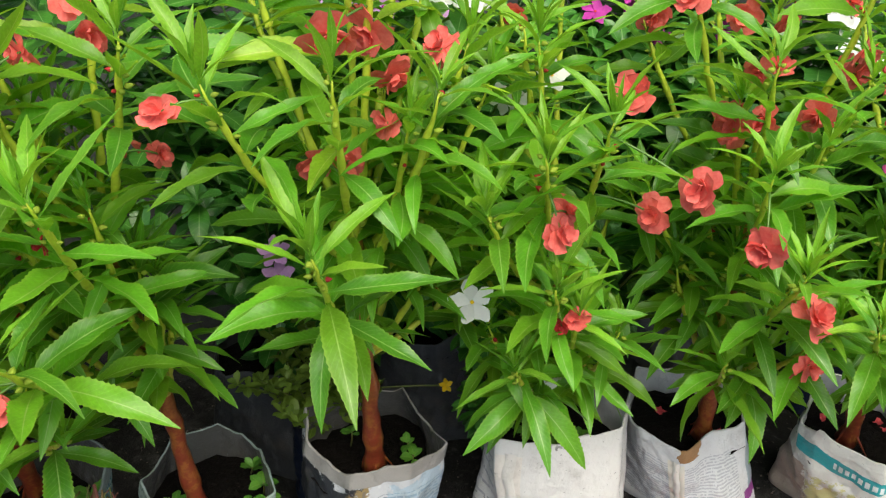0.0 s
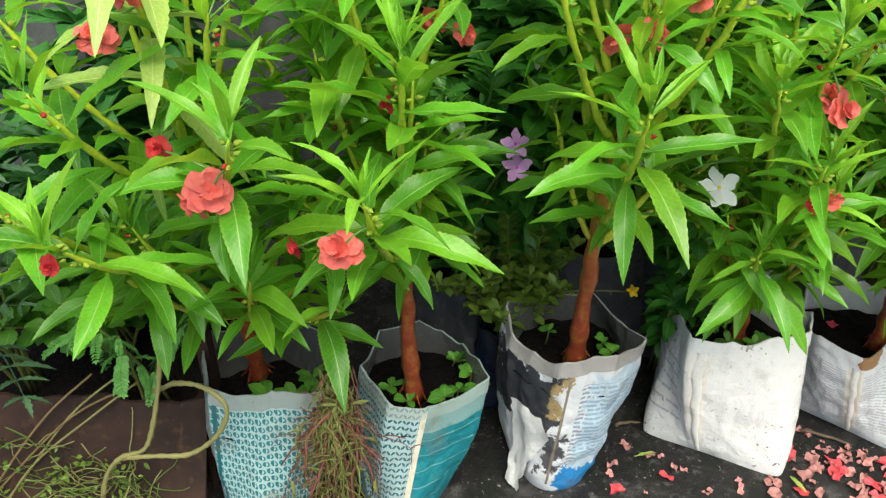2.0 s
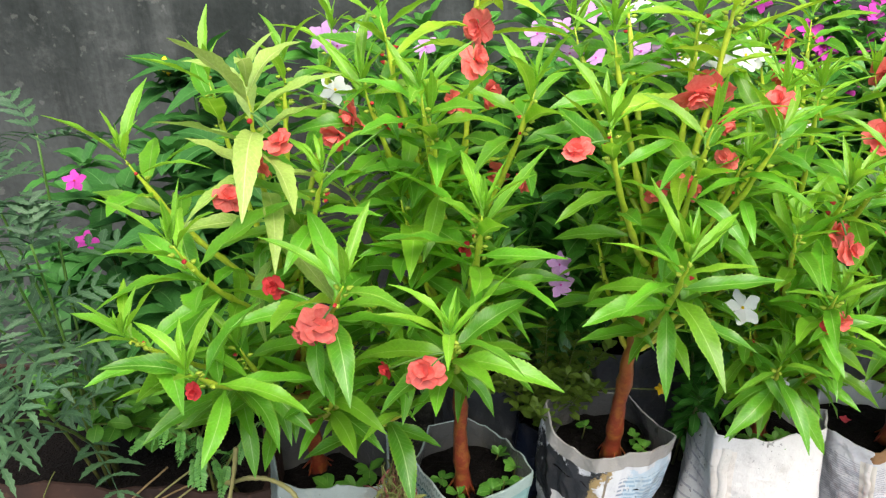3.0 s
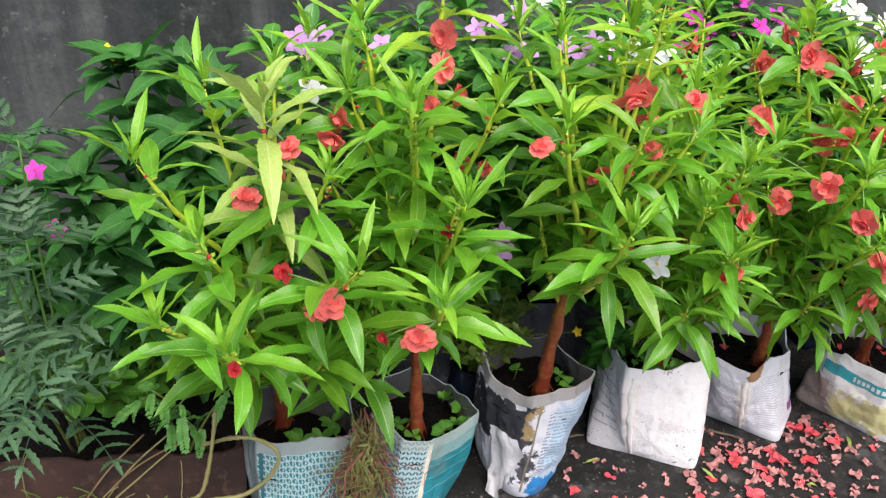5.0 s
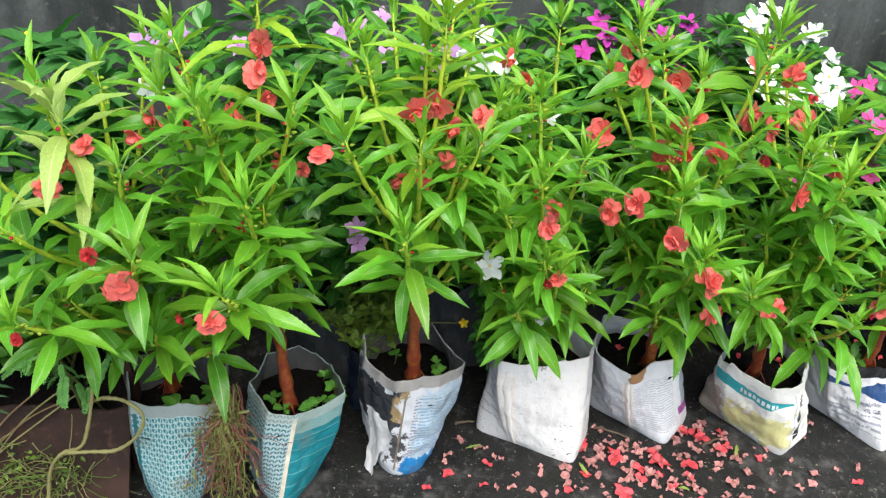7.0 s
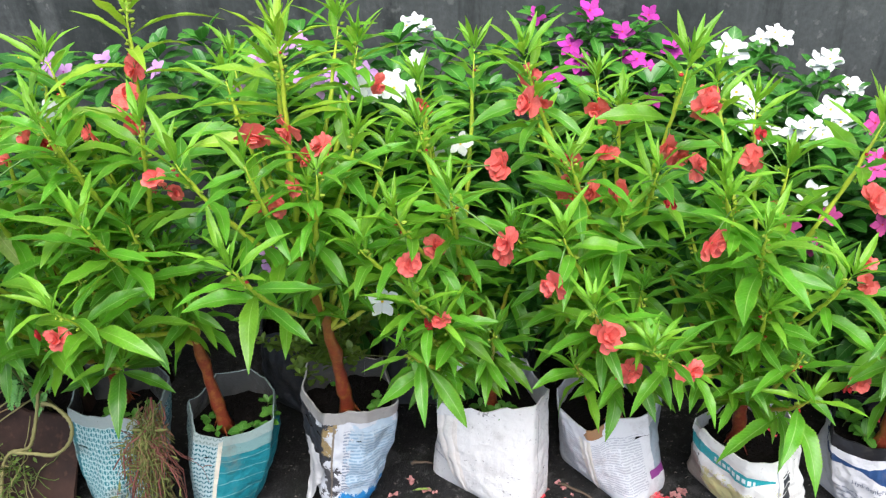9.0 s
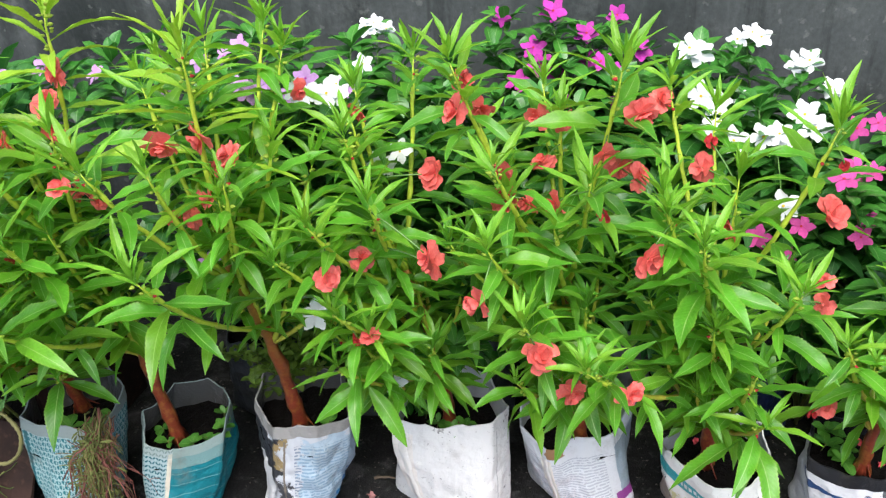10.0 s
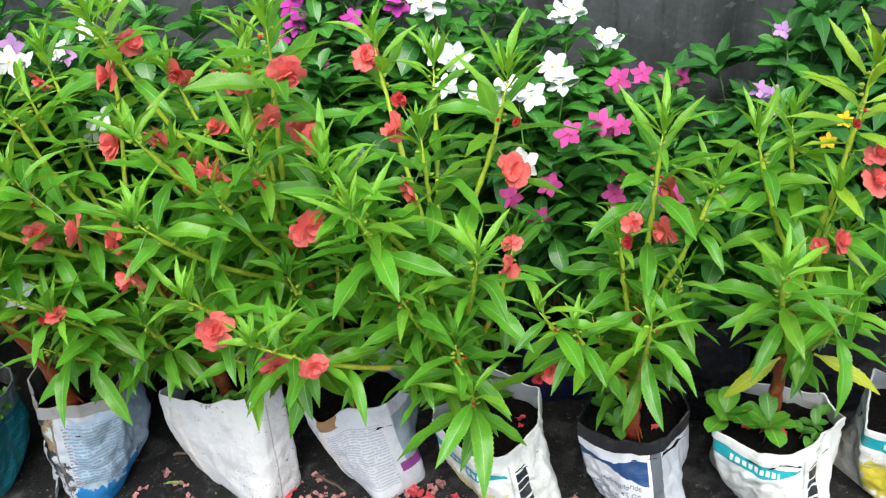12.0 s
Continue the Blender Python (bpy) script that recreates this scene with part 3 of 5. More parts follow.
def egg(name, mat, tip_mat=None):
    verts, faces, slots = [(0, 0, -0.6)], [], []
    rings = ((-0.45, 0.3), (-0.1, 0.5), (0.3, 0.42), (0.7, 0.2))
    for z, r in rings:
        verts += [(r * math.cos(k * math.pi / 3), r * math.sin(k * math.pi / 3), z) for k in range(6)]
    verts.append((0, 0, 1.0))
    for k in range(6):
        q = (k + 1) % 6
        faces.append((0, 1 + q, 1 + k))
        for i in range(3):
            faces.append((1 + i * 6 + k, 1 + i * 6 + q, 7 + i * 6 + q, 7 + i * 6 + k))
        faces.append((19 + k, 19 + q, 25))
    for f in faces:
        slots.append(1 if tip_mat and min(f) >= 7 else 0)
    return mesh_of(name, verts, faces, [mat] + ([tip_mat] if tip_mat else []), None, True, slots)


BLOOMS = [ruffled_flower("flower", CORAL, n, s) for n, s in ((10, 1), (12, 2), (8, 3), (13, 4), (11, 5), (7, 6))]
SMALL_BLOOM = [ruffled_flower("flower", CRIMSON, n, s) for n, s in ((9, 8), (10, 9))]
STARS = {k: [star_flower("flower", m, e, s) for s in range(3)] for k, m, e in (("white", WHITE_PETAL, YELLOW), ("magenta", MAGENTA, CRIMSON), ("pink", PINK, CRIMSON), ("lilac", LILAC, MAGENTA), ("yellow", YELLOW, YELLOW))}
BUD_MESH, RED_BUD = egg("bud", BUD), egg("bud", BUD, CRIMSON)


def facing(at, toward, size, spin=0.0):
    q = Vector(toward).normalized().to_track_quat("Z", "Y").to_matrix().to_4x4()
    return Matrix.Translation(at) @ q @ Matrix.Rotation(spin, 4, "Z") @ Matrix.Diagonal((size, size, size, 1))


# ---- balsam plants ----
def balsam(label, base, tips, blooms, fork=0.55, extra=6, seed=1, pale=(), thick=0.0108, lean=(0.0, 0.0), lime=(), low=(), bare=0.0, full=22):
    """tips: (x, y, z, size) of the leafy heads; blooms: (x, y, z, radius)."""
    rng = random.Random(seed)
    o = Vector(base)
    thing = base_of("balsam_plant", o, label, "plant", "balsam plants in sacks")
    heads = [Vector(t[:3]) for t in tips]
    mean = sum(heads, Vector()) / len(heads)
    top = Vector((o.x * 0.5 + mean.x * 0.5 + lean[0], o.y * 0.6 + mean.y * 0.4 + lean[1], o.z + (max(h.z for h in heads) - o.z) * fork))
    spine = bend(o, Vector((o.x * 0.8 + top.x * 0.2, o.y * 0.8 + top.y * 0.2, (o.z + top.z) / 2)), top, 22)
    spine = [p + Vector((rng.uniform(-1, 1), rng.uniform(-1, 1), 0)) * 0.002 for p in spine]
    radii = [thick * (1.25 - 0.6 * i / 21) * (1.0, 0.94, 0.96, 1.22, 1.06)[i % 5] * (1.45 if i == 0 else 1.2 if i == 1 else 1) for i in range(22)]
    v, f = tube([p - o for p in spine], radii, 10)
    child("trunk", mesh_of("trunk", v, f, [TRUNK]), thing, None, "reddish jointed fleshy stem")
    for k in range(6):
        a = k * 1.047 + rng.uniform(-0.3, 0.3)
        d = Vector((math.cos(a), math.sin(a), 0))
        reach = rng.uniform(0.018, 0.036)
        line = bend(d * thick * 0.7 + Vector((0, 0, 0.030)), d * thick * 1.6 + Vector((0, 0, 0.018)), d * reach + Vector((rng.uniform(-0.008, 0.008), 0, -0.006)), 6)
        v, f = tube(line, [0.0036, 0.0030, 0.0023, 0.0017, 0.0012, 0.0008], 6)
        child("root", mesh_of("root", v, f, [TRUNK]), thing)
    spread = max(0.1, max((Vector((h.x - mean.x, h.y - mean.y))).length for h in heads))
    size_of, shown, inner = [t[3] for t in tips], len(tips), Foliage()
    for _ in range(extra):
        a = rng.uniform(0, 6.28)
        r = spread * rng.uniform(0.1, 0.85)
        h = Vector((mean.x + r * math.cos(a), mean.y + 0.10 + 0.8 * r * math.sin(a), rng.uniform(top.z - 0.08, mean.z - 0.06)))
        heads.append(h)
        size_of.append(rng.uniform(0.8, 1.0))
    paths = []

    def smothers(m):
        """Whether a leaf would grow through a bloom or lie close over its face."""
        for b in blooms:
            c = Vector(b[:3]) - o
            for reach in (0.35, 0.65, 0.95):
                q = m @ Vector((reach, 0, 0)) - c
                d = max(0.0, min(0.07, q.dot(Vector((0, -0.86, 0.5)))))
                if (q - Vector((0, -0.86, 0.5)) * d).length < b[3] * 0.58:
                    return True
        return False

    for number, (h, size) in enumerate(zip(heads, size_of)):

        def leaf(me, m):
            if m.translation.z + o.z < bare or smothers(m):
                return
            if number < shown:
                child("leaf", me, limb, m)
            else:
                inner.add(me, m)

        t0 = min(1.0, max(0.3, (bare - 0.05 - o.z) / (top.z - o.z), (h.z - 0.27 - o.z) / (top.z - o.z)))
        p0 = spine[int(t0 * 21)]
        mid = Vector((p0.x * 0.38 + h.x * 0.62, p0.y * 0.38 + h.y * 0.62, p0.z * 0.62 + h.z * 0.38))
        n = 12
        path = bend(p0, mid, h, n)
        paths.append(path)
        knots = [path[i // 2] if i % 2 == 0 else path[i // 2].lerp(path[i // 2 + 1], 0.5) for i in range(2 * n - 2)]
        knots = [p + Vector((rng.uniform(-1, 1), rng.uniform(-1, 1), 0)) * 0.0012 for p in knots]
        v, f = tube([p - o for p in knots], [(0.0050 - 0.0021 * i / (2 * n - 2)) * (1, 0.95, 0.8, 0.5, 0.2)[max(0, i - 2 * n + 7)] * (1.24 if i % 3 == 0 else 0.93) for i in range(2 * n - 2)], 7)
        limb = child("branch", mesh_of("branch", v, f, [BRANCH]), thing)
        length = sum((path[i + 1] - path[i]).length for i in range(n - 1))
        yellow = number in pale
        sheet = BALSAM_PALE if yellow else BALSAM_LIME if number in lime else BALSAM
        spin = rng.uniform(0, 6.28)
        axis = (path[-1] - path[-3]).normalized()
        # the head: small upright leaves within, long spreading ones below
        count = (15 if yellow else full) if number < shown else 18
        core = 3 if yellow else full // 3
        # heads low on the plant hang over the sack with fewer, longer leaves
        hanging = number < shown and h.z < 0.64
        if hanging:
            count, core = min(count, 15), 4
        for k in range(count):
            az = spin + k * 2.399963 + rng.uniform(-0.3, 0.3)
            if k < core:
                g = k / core
                el = radians(78 - 34 * g + rng.uniform(-16, 16))
                ln = (0.032 + 0.042 * g) * size * rng.uniform(0.85, 1.2)
                back = 0.002 + 0.016 * g
                me = rng.choice((BALSAM_PALE if yellow else BALSAM_LIME if number in lime else BALSAM_YOUNG)[:4])
            else:
                g = (k - core) / (count - core - 1)
                el = radians(54 - 50 * g ** 0.8 + rng.uniform(-14, 14))
                ln = (0.063 + 0.040 * math.sin(math.pi * min(1, 0.12 + 0.5 * g))) * size * (1.14 if full < 18 else 1.0) * rng.uniform(0.82, 1.14)
                back = 0.008 + 0.112 * g
                if hanging:
                    el -= radians(8 + 30 * g)
                    ln *= 1.0 + 0.22 * g
                if g < 0.36 and not yellow and number not in lime:
                    me = rng.choice(BALSAM_YOUNG)
                else:
                    me = rng.choice(sheet)
            at = path[-1] - axis * back * size - o
            leaf(me, leaf_pose(at, az, el, ln, rng.uniform(-0.45, 0.45)))
        for k in range(4):
            leaf(rng.choice(BALSAM_YOUNG[:4]), leaf_pose(path[-1] - axis * (0.0035 * k) - o, spin + 1 + k * 1.257 + rng.uniform(-0.3, 0.3), radians(rng.uniform(55, 85)), rng.uniform(0.018, 0.034) * size, 0.0))
        # leaves down the branch, larger and hanging
        steps = int(min(9, max(2, (length - 0.11) * 0.8 / 0.028)))
        for k in range(steps):
            d = 0.125 + k * 0.028
            s = max(0.05, 1 - d / max(length, 0.06))
            i = min(n - 2, int(s * (n - 1)))
            p = path[i].lerp(path[i + 1], s * (n - 1) - i) - o
            az = spin + (count + k) * 2.399963 + rng.uniform(-0.35, 0.35)
            el = radians(rng.uniform(-16, 26) - 14 * (k / max(1, steps)))
            ln = rng.uniform(0.092, 0.135) * size * (1 - 0.25 * k / max(1, steps))
            me = rng.choice(sheet[2:] if len(sheet) > 6 else sheet)
            leaf(me, leaf_pose(p, az, el, ln, rng.uniform(-0.5, 0.5)))
        for k in range(rng.randint(5, 9) + (8 if number in lime else 0)):
            az, back = rng.uniform(0, 6.28), rng.uniform(0.012, 0.085)
            p = path[-1] - axis * back + Vector((math.cos(az), math.sin(az), -0.2)) * 0.0075
            r = rng.uniform(0.0042, 0.0068)
            child("bud", RED_BUD if rng.random() < 0.1 else BUD_MESH, limb, facing(p - o, (math.cos(az), math.sin(az), 0.2), r))
    inner.done("inner_leaves", thing)
    for x, y, z, az in low:
        child("leaf", TURNING[0], thing, leaf_pose(Vector((x, y, z)) - o, radians(az), radians(-4 if az < 90 else -24), 0.125, 0.5 if az < 90 else -0.6), "yellowing lower leaf")
    for k, b in enumerate(blooms):
        p = Vector(b[:3])
        near = min((q for path in paths for q in path[3:-1]), key=lambda q: (q - p - Vector((0, 0, 0.012))).length)
        if 0.01 < (near - p).length < 0.12:
            m = (near + p) / 2 + Vector((0, 0, 0.008))
            v, f = tube([q - o for q in bend(near, m, p, 5)], [0.0013] * 5, 5)
            stalk = child("flower_stalk", mesh_of("flower_stalk", v, f, [GREEN_STEM]), thing)
        else:
            stalk = thing
        small = b[3] < 0.018
        toward = (rng.uniform(-1.6, 1.5), -1.0, rng.uniform(-0.9, 1.6))
        child("flower", rng.choice(SMALL_BLOOM if small else BLOOMS), stalk, facing(p - o, toward, b[3] * 0.92, rng.uniform(0, 6.28)) @ Matrix.Diagonal((1.0, rng.uniform(0.75, 1.0), rng.uniform(0.8, 1.2), 1)), "" if small else "ruffled double coral-red flower")
    return thing


# ---- bushy plants with star-shaped flowers, broad leaves or feathery leaves ----
def bush(name, label, base, heads, leaves, leaf_len, stem_mat, spacing=0.02, blooms=(), colour="white", extra=0, spread=0.12, seed=1, radius=0.0022, pairs=True, elev=(-20, 35), whorl=6, bloom_size=0.021, top_el=35, shown=4):
    rng = random.Random(seed)
    o = Vector(base)
    thing = base_of(name, o, label, "plant")
    tops = [Vector(h) for h in heads]
    mean = sum(tops, Vector()) / max(1, len(tops))
    for _ in range(extra):
        a, r = rng.uniform(0, 6.28), spread * math.sqrt(rng.random())
        tops.append(Vector((mean.x + r * math.cos(a), mean.y + 0.8 * r * math.sin(a), o.z + (mean.z - o.z) * rng.uniform(0.6, 1.0))))
    inner, main = Foliage(), len(heads)
    for number, h in enumerate(tops):
        foot = o + Vector((rng.uniform(-0.03, 0.03), rng.uniform(-0.03, 0.03), 0))
        mid = Vector((foot.x * 0.55 + h.x * 0.45, foot.y * 0.55 + h.y * 0.45, foot.z * 0.35 + h.z * 0.65))
        n = 9
        path = bend(foot, mid, h, n)
        v, f = tube([p - o for p in path], [radius * (1.6 - 0.8 * i / (n - 1)) for i in range(n)], 5)
        limb = child("stem", mesh_of("stem", v, f, [stem_mat]), thing)
        length = (h - foot).length
        spin = rng.uniform(0, 6.28)
        steps = int(length * 0.75 / spacing)
        for k in range(steps):
            s = 1 - (k * spacing + 0.012) / length
            i = min(n - 2, int(s * (n - 1)))
            p = path[i].lerp(path[i + 1], s * (n - 1) - i) - o
            for side in ((0, math.pi) if pairs else (0,)):
                az = spin + k * (1.65 if pairs else 2.4) + side + rng.uniform(-0.25, 0.25)
                el = radians(rng.uniform(*elev) + 18 * (1 - k / max(1, steps)))
                m = leaf_pose(p, az, el, leaf_len * rng.uniform(0.75, 1.15), rng.uniform(-0.3, 0.3))
                if k < shown and number < main:
                    child("leaf", rng.choice(leaves), limb, m)
                else:
                    inner.add(rng.choice(leaves), m)
        for k in range(whorl):
            m = leaf_pose(path[-1] - o, spin + k * 2.4, radians(top_el + rng.uniform(-20, 25)), leaf_len * rng.uniform(0.5, 0.9), rng.uniform(-0.3, 0.3))
            if number < main and shown:
                child("leaf", rng.choice(leaves), limb, m)
            else:
                inner.add(rng.choice(leaves), m)
    inner.done("inner_leaves", thing)
    for b in blooms:
        p = Vector(b)
        toward = (rng.uniform(-0.5, 0.4), -1.0, rng.uniform(0.3, 1.3))
        child("flower", rng.choice(STARS[colour]), thing, facing(p - o, toward, bloom_size * rng.uniform(0.85, 1.15), rng.uniform(0, 6.28)), colour + " five-petalled flower")
        near = min(tops, key=lambda q: (q - p).length)
        if 0.012 < (near - p).length < 0.2:
            v, f = tube([q - o for q in bend(near, (near + p) / 2 + Vector((0, 0.004, 0.0)), p + Vector((0, 0.012, -0.01)), 5)], [0.0014] * 5, 4)
            child("flower_stalk", mesh_of("flower_stalk", v, f, [stem_mat]), thing)
    return thing


# ---- sacks ----
def squircle(th, a, b, rot, n):
    c, s = abs(math.cos(th - rot)) / a, abs(math.sin(th - rot)) / b
    return (c ** n + s ** n) ** (-1 / n)


class Sack:
    """A filled sack: a round mouth at the top, a flat oblong foot with corners."""

    def __init__(self, label, mat, top, rx, ry, h, foot, a, b, turn, inner=None, seed=1, soil=0.045, name="grow_bag", group="planted sacks in the front row", foot_n=9.0, dip=0.0, crumple=1.0, corners=(), bulge=0.0):
        self.dip, self.crumple, self.bulge = dip, crumple, bulge
        self.corners = sorted((radians(a) % (2 * math.pi), r) for a, r in corners)
        self.foot_n = foot_n
        self.c1, self.rx, self.ry, self.h = Vector(top), rx, ry, h
        self.c0, self.a, self.b, self.turn, self.seed = Vector(foot), a, b, radians(turn), seed
        self.o = Vector((foot[0], foot[1], 0.0))
        self.thing = base_of(name, self.o, label, "grow bag", group)
        sides, rings = 128, 44
        verts, uvs, faces = [], [], []
        w = sides + 1

        def strip(rows, out_v=None):
            """One band round the sack through (t, out) rows, with edges of its own."""
            first = len(verts)
            for t, out in rows:
                for k in range(w):
                    th = -1.5 * math.pi + 2 * math.pi * k / sides
                    verts.append(tuple(self.at(th, t, out) - self.o))
                    u, v = self.uv(th, t)
                    uvs.append((u, v) if out_v is None else (u + 0.4, out_v))
            for r in range(len(rows) - 1):
                for k in range(sides):
                    q = first + r * w + k
                    faces.append((q, q + 1, q + w + 1, q + w))
            return (len(rows) - 1) * sides

        slots = [0] * strip([(r / rings, 0.0) for r in range(rings + 1)])
        slots += [1] * strip([(1.0, 0.0), (1.0, -0.0012)], 0.35)
        slots += [1] * strip([(1 - r / rings, -0.0012) for r in range(17)], 0.35)
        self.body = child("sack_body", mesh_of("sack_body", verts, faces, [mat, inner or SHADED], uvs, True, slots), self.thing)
        # the turned-down edge
        verts, uvs, faces = [], [], []
        slots = [0] * strip([(1 - 4 / rings, 0.0), (1 - 4 / rings, 0.0016)])
        slots += [0] * strip([(1 - r / rings, 0.0016) for r in (4, 3, 2, 1, 0)])
        slots += [0] * strip([(1.0, 0.0016), (1.005, -0.0002), (1.0, -0.0022)])
        slots += [1] * strip([(1 - r / rings, -0.0022) for r in range(6)], 0.35)
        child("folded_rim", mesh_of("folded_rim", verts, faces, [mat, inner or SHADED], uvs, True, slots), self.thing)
        # soil
        verts, faces = [], []
        level = 1 - soil / h
        for r in range(9):
            for k in range(40):
                th = 2 * math.pi * k / 40
                edge = self.at(th, level)
                c = Vector((self.c0.x + (self.c1.x - self.c0.x) * level, self.c0.y + (self.c1.y - self.c0.y) * level, h * level))
                p = c.lerp(edge, r / 8 * 0.985)
                p.z = h * level + 0.012 * (1 - (r / 8) ** 2) + 0.010 * noise.noise(p * 55)
                verts.append(tuple(p - self.o))
        for r in range(8):
            for k in range(40):
                q = (k + 1) % 40
                faces.append((r * 40 + k, (r + 1) * 40 + k, (r + 1) * 40 + q, r * 40 + q))
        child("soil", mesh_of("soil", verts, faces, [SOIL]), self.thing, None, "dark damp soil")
        self.level = h * level + 0.012

    def uv(self, th, t):
        return (th + math.pi / 2) * 0.112, self.h * t

    def edge(self, th):
        """How far the mouth reaches at an angle, and how near that is to a corner."""
        a, n = th % (2 * math.pi), len(self.corners)
        for i in range(n):
            (a0, r0), (a1, r1) = self.corners[i], self.corners[(i + 1) % n]
            span, off = (a1 - a0) % (2 * math.pi), (a - a0) % (2 * math.pi)
            if off <= span:
                r = r0 * r1 * math.sin(span) / (r0 * math.sin(off) + r1 * math.sin(span - off))
                return min(r, max(r0, r1)), abs(2 * off / span - 1) ** 3 * min(1.0, span)
        return r0, 1.0

    def at(self, th, t, out=0.0):
        s = min(1, max(0, t))
        s = 1 - (1 - s) ** 1.7
        c = self.c0.lerp(self.c1, t)
        r0 = squircle(th, self.a, self.b, self.turn, self.foot_n)
        r1 = squircle(th, self.rx, self.ry, self.turn * 0.5, 2.6)
        # the mouth is a loose polygon: flat between a few corners
        k = 5.0
        w = (th + self.seed * 0.9) % (2 * math.pi / k) - math.pi / k
        peak = 0.0
        if self.corners:
            r1, peak = self.edge(th)
        else:
            r1 *= 0.93 * (math.cos(math.pi / k) / math.cos(w)) ** 0.85 + 0.13
        r = r0 + (r1 - r0) * s
        r *= 1 + 0.05 * math.sin(math.pi * min(1, max(0, t)))
        # the slack side sags outwards
        turn = (th - radians(47) + math.pi) % (2 * math.pi) - math.pi
        r += self.bulge * math.exp(-(turn / 0.55) ** 2) * math.sin(math.pi * min(1, max(0, t)) ** 0.8)
        foot = 0.004 * max(0, 1 - t / 0.10) ** 2
        d = Vector((math.cos(th), math.sin(th), 0))
        p = Vector((c.x, c.y, 0)) + d * (r - foot)
        z = self.h * t + (0.009 * peak - 0.004 + 0.006 * math.sin(2 * th + self.seed) + 0.006 * (1.3 - 2.6 * abs(math.sin(1.5 * th + self.seed * 1.7))) + 0.0015 * math.sin(11 * th + self.seed) - self.dip * max(0, 1 - abs(th + math.pi / 2 + 0.25) / 0.55)) * max(0, t - 0.5) * 2
        p.z = max(z, 0.0)
        q = Vector((math.cos(th) * 2.2, math.sin(th) * 2.2, self.h * t * 14 + self.seed * 5))
        fold = 1 - abs(noise.noise(Vector((th * 2.3 + self.h * t * 9, th * 1.1 - self.h * t * 6, self.seed * 3)))) * 3
        loop = Vector((math.cos(th) * 3.0, math.sin(th) * 3.0, self.h * t * 17 + self.seed * 7))
        sharp = max(0, 1 - abs(noise.noise(loop)) * 5) * 0.0028 + max(0, 1 - abs(noise.noise(loop * 2.1 + Vector((5, 1, 3)))) * 5) * 0.0016
        crease = -sharp + noise.noise(q * 1.3) * 0.006 + max(0, fold) * 0.004 + noise.noise(Vector((th * 3.1, self.h * t * 40, self.seed))) * 0.0035 * (1.2 - t * 0.5)
        return p + d * (self.crumple * crease * min(1, t * 8) * (1 - 0.6 * min(1, t) ** 5) + out)


def print_text(sack, text, u, v, size, mat):
    """Letters laid on the sack's face."""
    data = bpy.data.curves.new("printed_text", "FONT")
    data.body, data.size, data.align_x = text, size, "RIGHT"
    holder = new("printed_text", data)
    me = bpy.data.meshes.new_from_object(holder.evaluated_get(bpy.context.evaluated_depsgraph_get()))
    bpy.data.objects.remove(holder)
    for vert in me.vertices:
        th = (u + vert.co.x) / 0.112 - math.pi / 2
        vert.co = sack.at(th, (v + vert.co.y) / sack.h, 0.0012) - sack.o
    me.materials.append(mat)
    child("printed_text", me, sack.body)


# ---- setting ----
def box(name, x0, x1, y0, y1, z0, z1, mat, turn=0.0, about=(0, 0)):
    verts = [Vector((x, y, z)) for z in (z0, z1) for y in (y0, y1) for x in (x0, x1)]
    rot = Matrix.Rotation(turn, 3, "Z")
    at = Vector((about[0], about[1], 0))
    verts = [tuple(rot @ p + at) for p in verts]
    faces = [(0, 2, 3, 1), (4, 5, 7, 6), (0, 1, 5, 4), (2, 6, 7, 3), (0, 4, 6, 2), (1, 3, 7, 5)]
    return mesh_of(name, verts, faces, [mat], None, False)


def ground():
    xs = [-60, -20, -6] + [-2 + 0.04 * i for i in range(101)] + [6, 20, 60]
    ys = [-60, -20, -6, -2] + [0.2 + 0.04 * i for i in range(40)] + [6, 20, 60]
    verts, faces = [], []
    for y in ys:
        for x in xs:
            near = abs(x) < 2.01 and 0.1 < y < 1.8
            verts.append((x, y, (0.004 * noise.noise(Vector((x * 9, y * 9, 0))) - 0.002) if near else -0.004))
    w = len(xs)
    for j in range(len(ys) - 1):
        for i in range(w - 1):
            faces.append((j * w + i, j * w + i + 1, (j + 1) * w + i + 1, (j + 1) * w + i))
    tagged(new("ground", mesh_of("ground", verts, faces, [GROUND])), "dark damp gritty screed with moss and scattered petals", "ground", kind="structure")


ground()
WALL_TURN = math.atan(0.10)
tagged(new("wall_back", box("wall_back", -4.0, 4.5, 0.0, 0.15, -0.05, 2.3, WALL, WALL_TURN, (0, 1.63))), "weathered dark grey rendered garden wall", "wall", kind="structure")

# ---- front row of sacks ----
s1 = Sack("pale sack printed with small teal drops, planted", sack_drops(), (-0.60, 0.868), 0.112, 0.096, 0.283, (-0.617, 0.812), 0.105, 0.070, -84, foot_n=1.3, seed=1, soil=0.09, crumple=0.6, corners=((162, 0.128), (-129, 0.114), (-73, 0.098), (-37, 0.138), (21, 0.102), (90, 0.105)))
s2 = Sack("sack with leaf-sprig print and a teal panel, planted", sack_panels(), (-0.35, 0.905), 0.108, 0.098, 0.245, (-0.395, 0.855), 0.107, 0.072, -80, foot_n=1.4, seed=2, soil=0.06, crumple=0.6, corners=((-167, 0.107), (-115, 0.118), (-87, 0.102), (-27, 0.118), (45, 0.080), (78, 0.097), (100, 0.104), (140, 0.112)), bulge=0.028)
